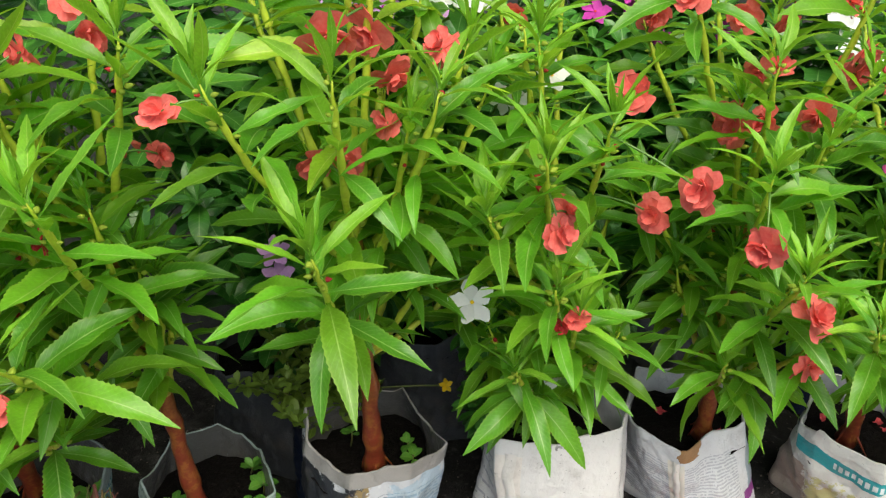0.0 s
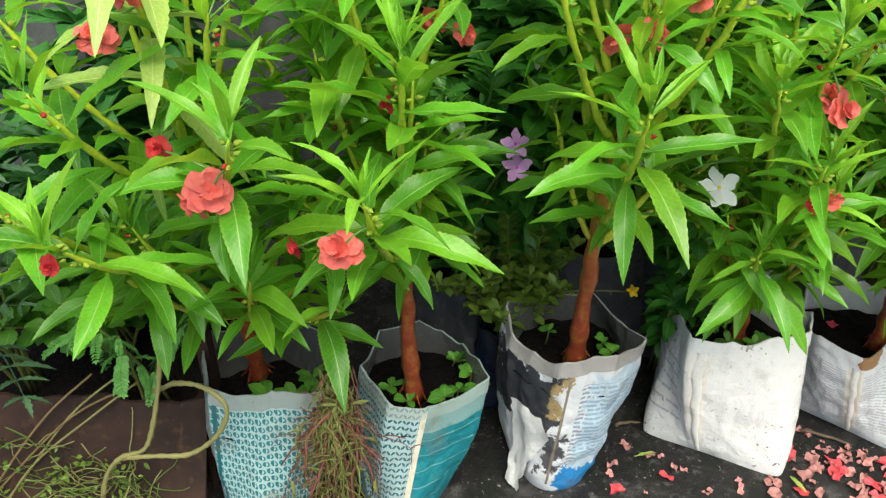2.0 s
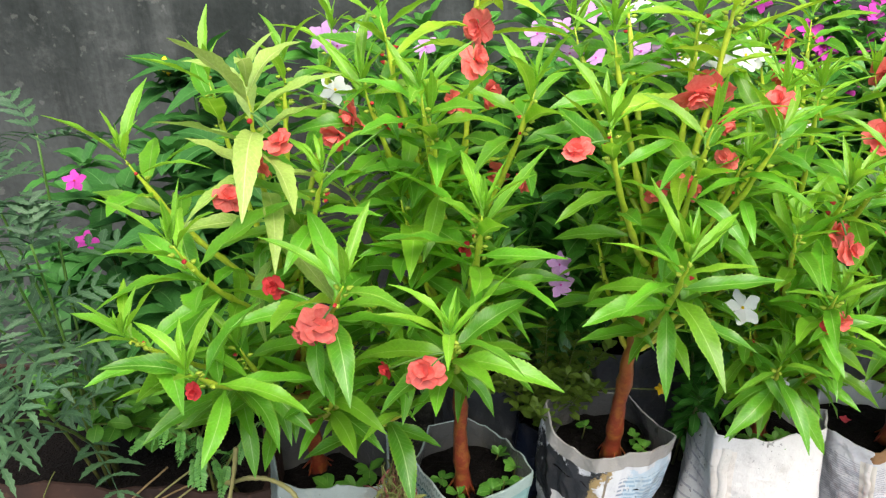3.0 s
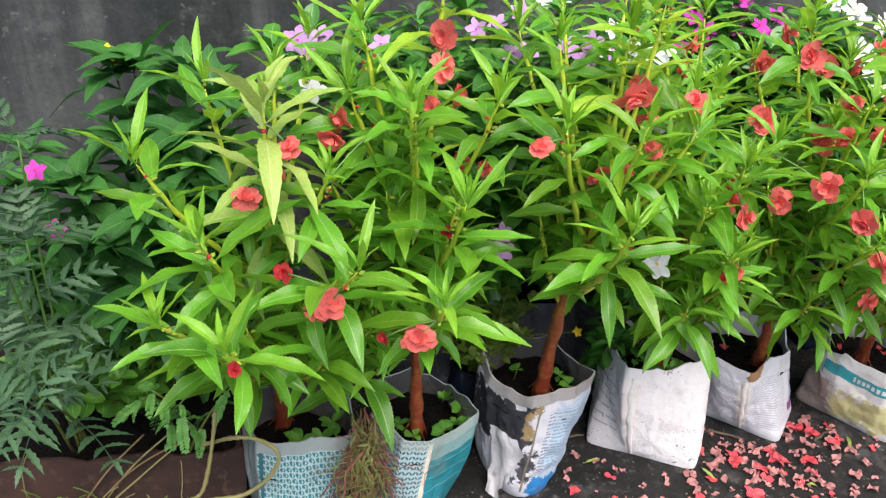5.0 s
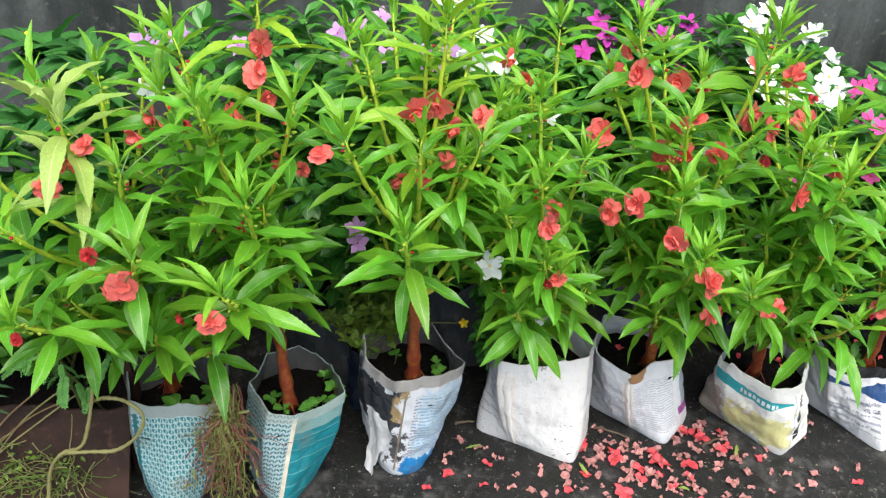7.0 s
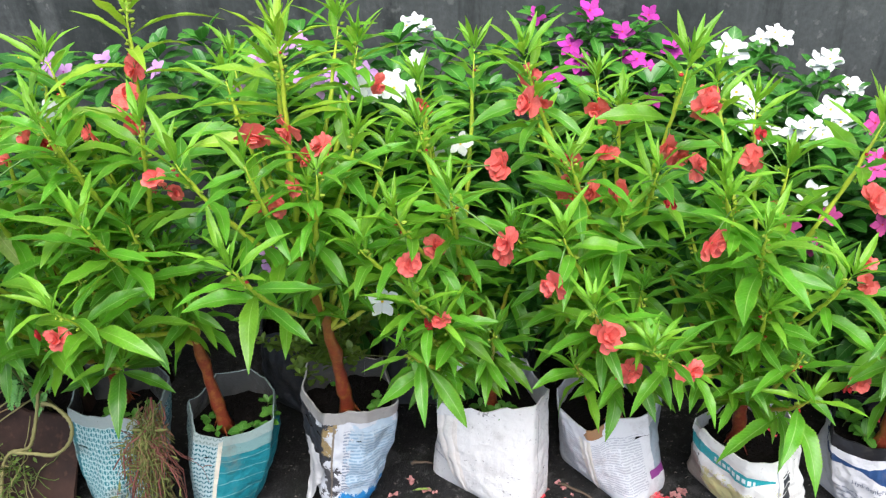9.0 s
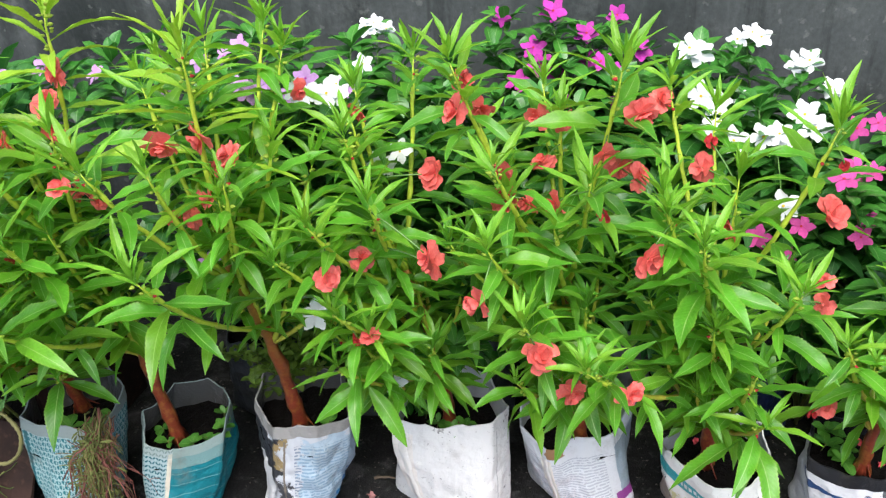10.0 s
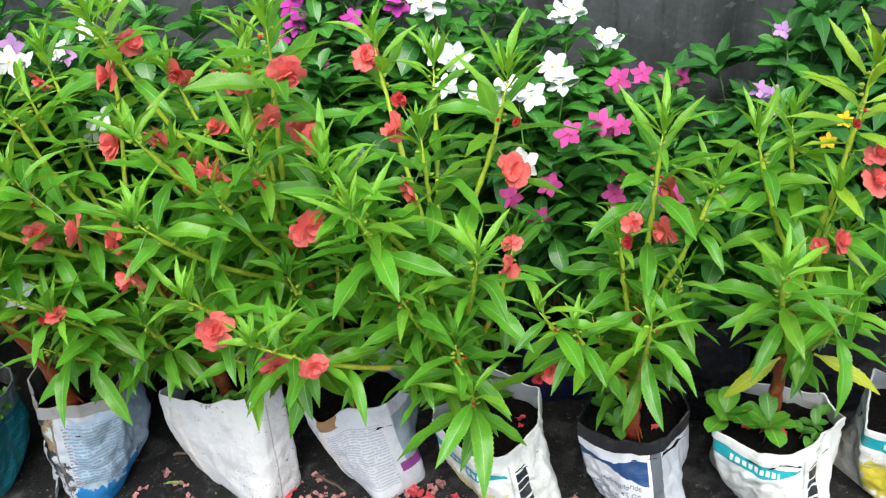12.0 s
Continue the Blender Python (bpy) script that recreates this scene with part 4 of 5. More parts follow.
s3 = Sack("worn sack with torn dark print and blue corner", sack_torn(), (-0.108, 0.957), 0.112, 0.098, 0.285, (-0.143, 0.945), 0.096, 0.062, -70, foot_n=2.6, seed=3, soil=0.07, corners=((162, 0.118), (104, 0.105), (69, 0.105), (-17, 0.119), (-55, 0.104), (-104, 0.099), (-139, 0.089), (-165, 0.104)), bulge=0.042)
s4 = Sack("plain white woven sack with flecks of soil", sack_white(), (0.193, 1.035), 0.098, 0.084, 0.268, (0.180, 1.002), 0.130, 0.058, -25, inner=PALE_INSIDE, seed=4, soil=0.07, dip=0.010, crumple=0.45, corners=((146, 0.124), (114, 0.115), (60, 0.105), (-3, 0.114), (-35, 0.112), (-62, 0.087), (-118, 0.097), (-141, 0.141)))
s5 = Sack("white sack covered in small grey print", sack_lined(), (0.428, 1.09), 0.100, 0.088, 0.222, (0.454, 1.083), 0.114, 0.064, -39, inner=PALE_INSIDE, seed=5, soil=0.06, dip=0.026, crumple=0.6, corners=((-150, 0.112), (-108, 0.112), (-25, 0.095), (23, 0.126), (70, 0.11), (125, 0.120), (180, 0.108)))
s6 = Sack("cream sack with teal band and yellow field", sack_yellow("cream sack", (0.60, 0.58, 0.27), 0.65), (0.728, 1.065), 0.106, 0.10, 0.215, (0.745, 1.075), 0.124, 0.070, -50, inner=PALE_INSIDE, seed=6, soil=0.06, corners=((-173, 0.116), (-152, 0.12), (-99, 0.118), (-62, 0.107), (-11, 0.092), (43, 0.104), (106, 0.118)))
s7 = Sack("white sack with dark blue wave over black film", sack_wave(), (0.99, 1.13), 0.108, 0.10, 0.205, (0.998, 1.095), 0.128, 0.056, -55, LINER, seed=7, soil=0.045, corners=((-150, 0.119), (-100, 0.098), (-54, 0.084), (0, 0.10), (45, 0.11), (130, 0.11)))
s8 = Sack("white sack with teal band and tall dark marks", sack_yellow("white sack", (0.70, 0.69, 0.62), 0.5), (1.25, 1.16), 0.116, 0.104, 0.205, (1.255, 1.143), 0.128, 0.058, -55, inner=PALE_INSIDE, seed=8, soil=0.04, corners=((-149, 0.137), (-105, 0.104), (-63, 0.093), (0, 0.112), (35, 0.106), (127, 0.107)))
s9 = Sack("white sack with a worn yellow print", sack_yellow("yellow sack", (0.66, 0.55, 0.05), 0.3), (1.50, 1.21), 0.11, 0.10, 0.20, (1.51, 1.21), 0.13, 0.08, -50, inner=PALE_INSIDE, seed=9, soil=0.045, corners=((-150, 0.12), (-60, 0.10), (0, 0.11), (60, 0.11), (130, 0.11)))
def torn_flap(sack):
    """A ragged strip of white film hanging off the sack's corner."""
    verts, uvs, faces = [], [], []
    rng = random.Random(4)
    for i in range(15):
        f = i / 14
        v = 0.165 - 0.163 * f
        lo = -0.125 + 0.035 * f ** 1.3 + rng.uniform(-0.005, 0.005)
        hi = -0.040 - 0.012 * f + 0.028 * math.sin(f * 5.2) * (1 - f) + rng.uniform(-0.005, 0.005)
        for j in range(8):
            u = lo + (hi - lo) * j / 7
            out = 0.003 + 0.012 * f * f + 0.065 * max(0, f - 0.62) ** 1.2 + 0.006 * noise.noise(Vector((j * 0.6, f * 5, 2)))
            verts.append(tuple(sack.at(u / 0.112 - math.pi / 2, max(v, 0.004) / sack.h, out) - sack.o))
            uvs.append((0.3, 0.02 + 0.001 * j))
    for i in range(14):
        for j in range(7):
            q = i * 8 + j
            faces.append((q, q + 8, q + 9, q + 1))
    child("torn_flap", mesh_of("torn_flap", verts, faces, [plain_sack("torn white film", (0.58, 0.58, 0.57), 0.3)], uvs), sack.thing, None, "torn white film hanging loose")


torn_flap(s3)


def raised_seam(sack, u, half, v0, v1, mat):
    """A glued seam standing slightly proud of the sack's face."""
    verts, faces = [], []
    for i in range(25):
        v = v0 + (v1 - v0) * i / 24
        for du, out in ((-half, 0.0004), (-half * 0.8, 0.0026), (half * 0.8, 0.0026), (half, 0.0004)):
            verts.append(tuple(sack.at((u + du + 0.0012 * math.sin(i * 0.9)) / 0.112 - math.pi / 2, v / sack.h, out) - sack.o))
    for i in range(24):
        for j in range(3):
            q = i * 4 + j
            faces.append((q, q + 1, q + 5, q + 4))
    child("seam", mesh_of("seam", verts, faces, [mat]), sack.thing, None, "cream glued seam")


SEAM = plain_sack("seam film", (0.72, 0.70, 0.65))
raised_seam(s4, -0.086, 0.006, 0.004, 0.245, SEAM)
raised_seam(s5, -0.047, 0.006, 0.004, 0.19, SEAM)
INK = plain_sack("printing ink", (0.10, 0.12, 0.17), 0.6)
print_text(s7, "Hydrochloride", 0.022, 0.104, 0.0155, INK)
print_text(s7, "4% GR", 0.022, 0.085, 0.0155, INK)

# ---- balsam plants of the front row ----
balsam("bushy green balsam with yellowing top leaves and coral flowers", (-0.635, 0.905, 0.195),
       [(-0.475, 0.495, 0.832, 1.15), (-0.642, 0.45, 0.745, 1.1), (-0.672, 0.531, 0.858, 1.1), (-0.768, 0.659, 0.91, 1.1), (-0.731, 0.503, 0.755, 1.05), (-0.587, 0.602, 1.01, 1.2), (-0.51, 0.594, 0.92, 0.95), (-0.682, 0.75, 0.983, 1.0), (-0.437, 0.70, 0.50, 0.95), (-0.585, 0.759, 1.0, 0.95), (-0.54, 0.855, 1.016, 0.95), (-0.70, 0.64, 0.60, 0.95), (-0.64, 0.60, 0.68, 0.95)],
       [(-0.516, 0.535, 0.749, 0.028), (-0.535, 0.545, 0.735, 0.02), (-0.496, 0.718, 0.934, 0.025), (-0.507, 0.676, 0.925, 0.025), (-0.562, 0.616, 0.936, 0.019), (-0.578, 0.586, 0.921, 0.023), (-0.618, 0.59, 0.879, 0.023), (-0.63, 0.44, 0.727, 0.013), (-0.579, 0.583, 0.771, 0.0171), (-0.445, 0.69, 0.935, 0.016)],
       seed=11, pale=(5,), extra=7, full=12, bare=0.40)
balsam("upright green balsam with coral flowers", (-0.37, 0.865, 0.20),
       [(-0.369, 0.508, 0.764, 1.05), (-0.335, 0.577, 0.88, 1.1), (-0.40, 0.657, 0.965, 1.0), (-0.487, 0.729, 0.981, 1.05), (-0.276, 0.691, 0.986, 1.05), (-0.345, 0.83, 1.135, 1.2), (-0.467, 0.768, 1.06, 0.9), (-0.408, 0.641, 1.0, 0.85)],
       [(-0.401, 0.540, 0.684, 0.029), (-0.446, 0.555, 0.678, 0.015), (-0.347, 0.816, 1.019, 0.027), (-0.352, 0.781, 0.986, 0.028), (-0.318, 0.759, 0.849, 0.023), (-0.285, 0.752, 0.836, 0.018), (-0.354, 0.622, 0.805, 0.013), (-0.37, 0.70, 0.955, 0.021), (-0.335, 0.76, 0.952, 0.023)],
       seed=23, extra=14, lime=(5,), bare=0.50, full=17)
balsam("tall balsam with thick red stem and coral flowers", (-0.106, 0.918, 0.24),
       [(-0.109, 0.568, 0.832, 1.2), (-0.203, 0.632, 0.962, 1.05), (-0.09, 0.628, 0.967, 1.05), (-0.057, 0.722, 1.11, 1.2), (-0.028, 0.689, 0.905, 1.0), (0.03, 0.768, 0.96, 1.0), (-0.004, 0.911, 1.054, 1.0), (-0.183, 0.79, 1.03, 0.95), (-0.043, 0.932, 1.08, 1.0), (-0.15, 0.93, 1.06, 1.0), (0.0, 0.666, 0.943, 0.95), (-0.225, 0.90, 1.02, 0.95), (-0.086, 0.766, 1.06, 1.0)],
       [(-0.10, 0.691, 0.973, 0.029), (-0.066, 0.735, 0.966, 0.026), (-0.049, 0.746, 0.919, 0.025), (-0.001, 0.696, 0.96, 0.023), (-0.234, 0.633, 0.924, 0.02), (-0.125, 0.712, 0.846, 0.022), (-0.088, 0.703, 0.85, 0.021), (-0.051, 0.699, 0.89, 0.019), (0.041, 0.844, 0.999, 0.021)],
       seed=37, extra=13, fork=0.56, lime=(3,), bare=0.56, thick=0.0115, lean=(0.0, -0.08), full=19)
balsam("spreading balsam with long drooping leaves", (0.185, 1.02, 0.20),
       [(0.039, 0.674, 0.815, 1.0), (0.095, 0.687, 0.87, 1.05), (0.115, 0.688, 0.722, 1.0), (0.10, 0.846, 0.94, 1.05), (0.169, 0.745, 0.884, 1.0), (0.15, 0.73, 0.66, 0.85), (0.05, 0.80, 0.60, 0.9), (0.082, 0.74, 0.575, 1.0), (0.20, 0.86, 0.52, 0.95), (0.10, 0.84, 0.50, 0.9), (0.088, 0.909, 0.943, 0.95), (0.062, 1.0, 0.96, 0.95), (0.151, 1.06, 1.0, 0.95)],
       [(0.134, 0.784, 0.754, 0.026), (0.148, 0.744, 0.639, 0.019), (0.259, 0.73, 0.805, 0.027), (0.085, 0.955, 0.925, 0.022), (0.237, 0.815, 0.736, 0.026), (0.224, 0.901, 0.848, 0.029), (0.116, 0.70, 0.775, 0.025), (0.132, 0.735, 0.637, 0.014)],
       seed=41, extra=12)
balsam("leafy balsam hung with many coral flowers", (0.45, 1.06, 0.17),
       [(0.253, 0.891, 1.05, 1.05), (0.469, 0.85, 0.89, 1.0), (0.334, 0.869, 0.86, 1.0), (0.39, 0.728, 0.71, 1.05), (0.359, 1.10, 0.945, 1.0), (0.50, 0.92, 1.04, 1.1), (0.335, 0.745, 0.822, 1.0), (0.337, 0.795, 0.924, 0.95), (0.48, 0.80, 0.60, 1.0), (0.43, 0.87, 0.50, 0.95), (0.36, 0.82, 0.52, 0.9), (0.404, 0.986, 0.934, 1.0), (0.421, 0.816, 0.836, 1.0), (0.249, 1.04, 0.914, 0.95)],
       [(0.332, 0.72, 0.746, 0.029), (0.414, 0.743, 0.642, 0.031), (0.455, 0.801, 0.53, 0.029), (0.548, 0.756, 0.58, 0.026), (0.337, 0.896, 0.811, 0.031), (0.268, 0.882, 0.965, 0.028), (0.259, 0.96, 0.983, 0.024), (0.267, 1.038, 0.905, 0.026), (0.368, 0.998, 0.912, 0.024), (0.39, 0.92, 0.872, 0.025), (0.374, 0.887, 0.819, 0.024), (0.418, 0.852, 0.84, 0.024), (0.412, 0.976, 0.915, 0.023), (0.339, 0.847, 0.891, 0.021), (0.479, 0.909, 0.895, 0.023), (0.49, 0.83, 0.84, 0.014)],
       seed=53, extra=13, bare=0.36)
balsam("broad green balsam with coral flowers on top", (0.70, 1.05, 0.17),
       [(0.626, 0.80, 0.825, 1.05), (0.574, 0.847, 0.846, 1.0), (0.478, 0.72, 0.645, 1.0), (0.565, 0.865, 0.865, 1.0), (0.561, 1.129, 0.939, 1.05), (0.675, 0.97, 0.856, 1.05), (0.776, 0.853, 0.73, 1.0), (0.757, 0.832, 0.487, 1.15), (0.805, 0.985, 0.94, 1.15), (0.66, 0.84, 0.66, 0.95), (0.65, 0.88, 0.50, 0.95), (0.64, 1.18, 0.88, 0.95)],
       [(0.554, 0.812, 0.783, 0.03), (0.527, 0.893, 0.968, 0.031), (0.532, 0.93, 0.853, 0.026), (0.499, 0.959, 0.853, 0.025), (0.623, 1.01, 0.835, 0.027), (0.55, 1.115, 0.902, 0.027), (0.668, 0.93, 0.78, 0.026), (0.806, 0.961, 0.797, 0.03), (0.809, 0.918, 0.708, 0.019), (0.811, 0.894, 0.682, 0.021), (0.631, 1.02, 0.875, 0.016), (0.815, 0.97, 0.87, 0.011)],
       seed=67, extra=13)
balsam("young balsam with narrow pointed leaves", (0.99, 1.09, 0.17),
       [(1.006, 1.015, 0.852, 1.1), (0.90, 0.895, 0.588, 0.85), (1.01, 0.915, 0.595, 0.9), (1.085, 1.011, 0.778, 0.9), (0.955, 0.98, 0.70, 0.9), (0.85, 0.87, 0.635, 0.85), (1.05, 1.0, 0.62, 0.85)],
       [(1.021, 1.04, 0.734, 0.028), (1.019, 0.994, 0.693, 0.024), (0.974, 0.944, 0.737, 0.018), (0.97, 0.95, 0.70, 0.015), (0.859, 0.937, 0.453, 0.024), (0.838, 0.93, 0.44, 0.014)],
       seed=71, extra=4, thick=0.0095)
balsam("balsam with bright green crown and pale lower leaves", (1.235, 1.15, 0.17),
       [(1.13, 1.06, 0.826, 1.05), (1.184, 1.14, 0.813, 1.0), (1.171, 0.915, 0.695, 1.05), (1.262, 1.07, 0.93, 1.1), (1.28, 0.97, 0.62, 1.0), (1.25, 1.06, 0.74, 0.95), (1.36, 1.06, 0.68, 1.0)],
       [(1.285, 1.04, 0.765, 0.027), (1.287, 1.05, 0.80, 0.022), (1.255, 1.03, 0.672, 0.022), (1.235, 1.03, 0.66, 0.018), (1.25, 1.06, 0.84, 0.012)],
       seed=83, extra=4, thick=0.011, lime=(3,), low=((1.219, 1.08, 0.405, 216), (1.27, 1.09, 0.41, -25)))
balsam("green balsam at the end of the row", (1.50, 1.20, 0.16),
       [(1.46, 1.05, 0.62, 1.0), (1.52, 1.08, 0.80, 1.0), (1.42, 1.12, 0.70, 0.95), (1.60, 1.14, 0.75, 1.0)], [], seed=97, extra=3)

# ---- back row: sacks and pots under the wall ----
BACK = "sacks and pots by the wall"
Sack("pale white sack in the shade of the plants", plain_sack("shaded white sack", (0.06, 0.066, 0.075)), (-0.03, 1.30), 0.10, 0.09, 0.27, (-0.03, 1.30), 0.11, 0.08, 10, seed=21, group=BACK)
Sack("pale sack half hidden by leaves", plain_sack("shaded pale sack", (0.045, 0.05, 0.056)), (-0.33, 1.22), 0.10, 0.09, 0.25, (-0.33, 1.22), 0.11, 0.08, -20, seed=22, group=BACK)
Sack("shaded grey film sack half hidden by leaves", plain_sack("shaded grey sack", (0.04, 0.045, 0.055)), (0.14, 1.33), 0.10, 0.09, 0.24, (0.14, 1.33), 0.11, 0.08, 25, seed=23, group=BACK)
Sack("white sack behind the front row", plain_sack("shaded back white sack", (0.10, 0.105, 0.11)), (0.46, 1.42), 0.10, 0.09, 0.26, (0.46, 1.42), 0.11, 0.08, -15, seed=24, group=BACK)
Sack("dark blue film sack behind the front row", plain_sack("blue sack", (0.005, 0.012, 0.04)), (0.80, 1.40), 0.08, 0.08, 0.19, (0.80, 1.40), 0.085, 0.08, 15, seed=25, group=BACK)
Sack("glossy black film sack", plain_sack("black sack", (0.012, 0.013, 0.016), 0.18), (1.10, 1.40), 0.11, 0.10, 0.30, (1.10, 1.40), 0.12, 0.09, 0, LINER, seed=26, group=BACK)
Sack("glossy black film sack by the wall", plain_sack("dark sack", (0.015, 0.016, 0.018), 0.2), (1.36, 1.46), 0.11, 0.10, 0.28, (1.36, 1.46), 0.12, 0.09, 20, LINER, seed=27, group=BACK)
Sack("small dark blue film sack behind the front row", plain_sack("deep blue sack", (0.006, 0.012, 0.03)), (-0.20, 1.12), 0.07, 0.06, 0.18, (-0.20, 1.12), 0.075, 0.06, 10, seed=28, group=BACK)

# ---- periwinkles ----
bush("periwinkle_plant", "periwinkle with clusters of white flowers", (0.80, 1.40, 0.22),
     [(0.82, 1.50, 0.83), (0.71, 1.55, 0.86), (0.89, 1.54, 0.76), (0.76, 1.27, 0.77), (0.70, 1.39, 0.79), (0.60, 1.33, 0.90), (0.83, 1.33, 0.76)],
     VINCA, 0.070, GREEN_STEM, 0.020,
     [(0.826, 1.50, 0.85), (0.805, 1.50, 0.842), (0.717, 1.55, 0.888), (0.69, 1.545, 0.875), (0.735, 1.545, 0.88), (0.899, 1.53, 0.78), (0.88, 1.53, 0.785), (0.76, 1.255, 0.795), (0.735, 1.26, 0.785), (0.785, 1.26, 0.78), (0.707, 1.375, 0.80), (0.592, 1.305, 0.93), (0.61, 1.31, 0.918), (0.83, 1.325, 0.78), (0.81, 1.34, 0.80), (0.62, 1.28, 0.85), (0.64, 1.25, 0.80), (0.685, 1.26, 0.775), (0.65, 1.30, 0.83), (0.78, 1.20, 0.68)],
     "white", extra=14, spread=0.18, seed=101, bloom_size=0.028)
bush("periwinkle_plant", "periwinkle with many magenta flowers", (0.40, 1.42, 0.22),
     [(0.448, 1.51, 0.91), (0.396, 1.42, 0.90), (0.211, 1.50, 0.91), (0.326, 1.44, 0.93), (0.34, 1.40, 0.83), (0.46, 1.41, 0.83)],
     VINCA, 0.066, GREEN_STEM, 0.020,
     [(0.448, 1.505, 0.931), (0.396, 1.42, 0.918), (0.211, 1.495, 0.927), (0.326, 1.44, 0.955), (0.40, 1.43, 0.86), (0.33, 1.41, 0.84), (0.46, 1.40, 0.845), (0.36, 1.36, 0.79), (0.29, 1.42, 0.885), (0.50, 1.44, 0.88), (0.43, 1.38, 0.875), (0.26, 1.40, 0.82), (0.47, 1.36, 0.80), (0.31, 1.39, 0.86)],
     "magenta", extra=13, spread=0.17, seed=103, bloom_size=0.027)
bush("periwinkle_plant", "periwinkle with pale lilac flowers", (-0.30, 1.22, 0.20),
     [(-0.06, 1.08, 0.91), (-0.09, 1.05, 0.89), (-0.22, 1.10, 0.94), (-0.42, 1.02, 0.93), (-0.52, 1.0, 0.95), (-0.17, 1.05, 0.90), (-0.219, 0.93, 0.60)],
     VINCA, 0.064, GREEN_STEM, 0.021,
     [(-0.05, 1.06, 0.936), (-0.075, 1.03, 0.916), (-0.105, 1.02, 0.94), (-0.22, 1.09, 0.96), (-0.17, 1.04, 0.925), (-0.43, 1.0, 0.95), (-0.53, 0.99, 0.965), (-0.56, 0.89, 0.99), (-0.545, 0.90, 0.975), (-0.222, 0.91, 0.963), (-0.09, 0.93, 0.957), (-0.219, 0.905, 0.634), (-0.215, 0.90, 0.60), (-0.18, 1.08, 0.985), (-0.26, 1.07, 0.955), (0.0, 1.12, 0.90)],
     "lilac", extra=8, spread=0.2, seed=107)
bush("periwinkle_plant", "periwinkle with scattered white flowers", (0.0, 1.30, 0.22),
     [(-0.043, 1.41, 0.91), (0.03, 1.02, 0.92), (0.08, 1.08, 0.78), (0.137, 1.05, 0.82), (-0.02, 1.15, 0.90)],
     VINCA, 0.064, GREEN_STEM, 0.021,
     [(-0.043, 1.405, 0.935), (-0.06, 1.40, 0.925), (-0.02, 1.41, 0.92), (0.032, 0.96, 0.95), (0.05, 0.97, 0.945), (0.082, 1.02, 0.80), (0.10, 1.02, 0.795), (0.137, 0.99, 0.84), (-0.02, 1.12, 0.905), (0.02, 1.16, 0.93), (-0.54, 0.84, 0.93), (-0.02, 0.95, 0.955), (-0.005, 0.96, 0.945)],
     "white", extra=10, spread=0.2, seed=109, bloom_size=0.024)
bush("periwinkle_plant", "periwinkle with bright pink flowers", (1.06, 1.40, 0.25),
     [(1.033, 1.53, 0.69), (0.908, 1.31, 0.68), (0.90, 1.29, 0.70), (0.87, 1.20, 0.73), (0.95, 1.32, 0.60), (1.0, 1.45, 0.72)],
     VINCA, 0.068, GREEN_STEM, 0.020,
     [(1.033, 1.52, 0.71), (1.01, 1.51, 0.705), (0.905, 1.30, 0.705), (0.935, 1.29, 0.715), (0.86, 1.16, 0.76), (0.90, 1.28, 0.725), (0.92, 1.42, 0.745), (0.96, 1.44, 0.75), (0.95, 1.30, 0.61), (0.82, 1.22, 0.63), (1.02, 1.15, 0.66), (1.05, 1.18, 0.60), (1.12, 1.20, 0.65), (0.80, 1.22, 0.56), (0.75, 1.22, 0.60), (0.93, 1.25, 0.60)],
     "pink", extra=12, spread=0.2, seed=113, bloom_size=0.024)
bush("periwinkle_plant", "periwinkle with a few lilac flowers", (1.26, 1.42, 0.25),
     [(1.164, 1.42, 0.71), (1.20, 1.38, 0.69), (1.21, 1.48, 0.78), (1.30, 1.40, 0.66)],
     VINCA, 0.068, GREEN_STEM, 0.020,
     [(1.164, 1.41, 0.735), (1.185, 1.41, 0.725), (1.19, 1.37, 0.70), (1.20, 1.50, 0.81)],
     "lilac", extra=7, spread=0.17, seed=127, bloom_size=0.019)
bush("periwinkle_plant", "low periwinkle with white flowers among the sacks", (0.10, 1.16, 0.0),
     [(0.05, 0.84, 0.60), (0.17, 0.92, 0.44), (0.058, 0.90, 0.56), (0.17, 0.88, 0.50), (0.02, 1.0, 0.5)],
     VINCA, 0.05, GREEN_STEM, 0.03,
     [(0.034, 0.795, 0.628), (0.150, 0.925, 0.412), (0.132, 0.866, 0.440)],
     "white", extra=3, spread=0.1, seed=131, bloom_size=0.029)

# ---- dark leafy plants at the two ends and along the wall ----
bush("shrub", "dark green leafy shrub with a yellow flower", (-0.86, 1.22, 0.0),
     [(-0.95, 1.29, 0.80), (-0.89, 1.25, 0.83), (-0.79, 1.20, 0.83), (-0.90, 1.12, 0.72), (-0.78, 1.05, 0.76), (-1.0, 1.15, 0.64), (-0.72, 1.06, 0.84), (-0.92, 1.32, 0.80), (-0.83, 0.96, 0.66), (-0.92, 0.98, 0.58), (-0.84, 0.90, 0.52)],
     BROAD, 0.145, GREEN_STEM, 0.034, [(-0.95, 1.27, 0.853), (-0.94, 1.265, 0.846)], "yellow", extra=15, spread=0.19, seed=137, pairs=False, shown=4, elev=(-25, 20), whorl=9, bloom_size=0.015)
bush("shrub", "dark leafy undergrowth behind the trough", (-1.05, 1.24, 0.0),
     [(-1.02, 1.20, 0.60), (-1.12, 1.22, 0.66), (-0.96, 1.14, 0.50), (-1.16, 1.26, 0.56), (-1.06, 1.12, 0.44), (-0.88, 1.12, 0.40)],
     BROAD, 0.12, GREEN_STEM, 0.034, (), extra=12, spread=0.18, seed=143, pairs=False, shown=0, elev=(-30, 15), whorl=7)
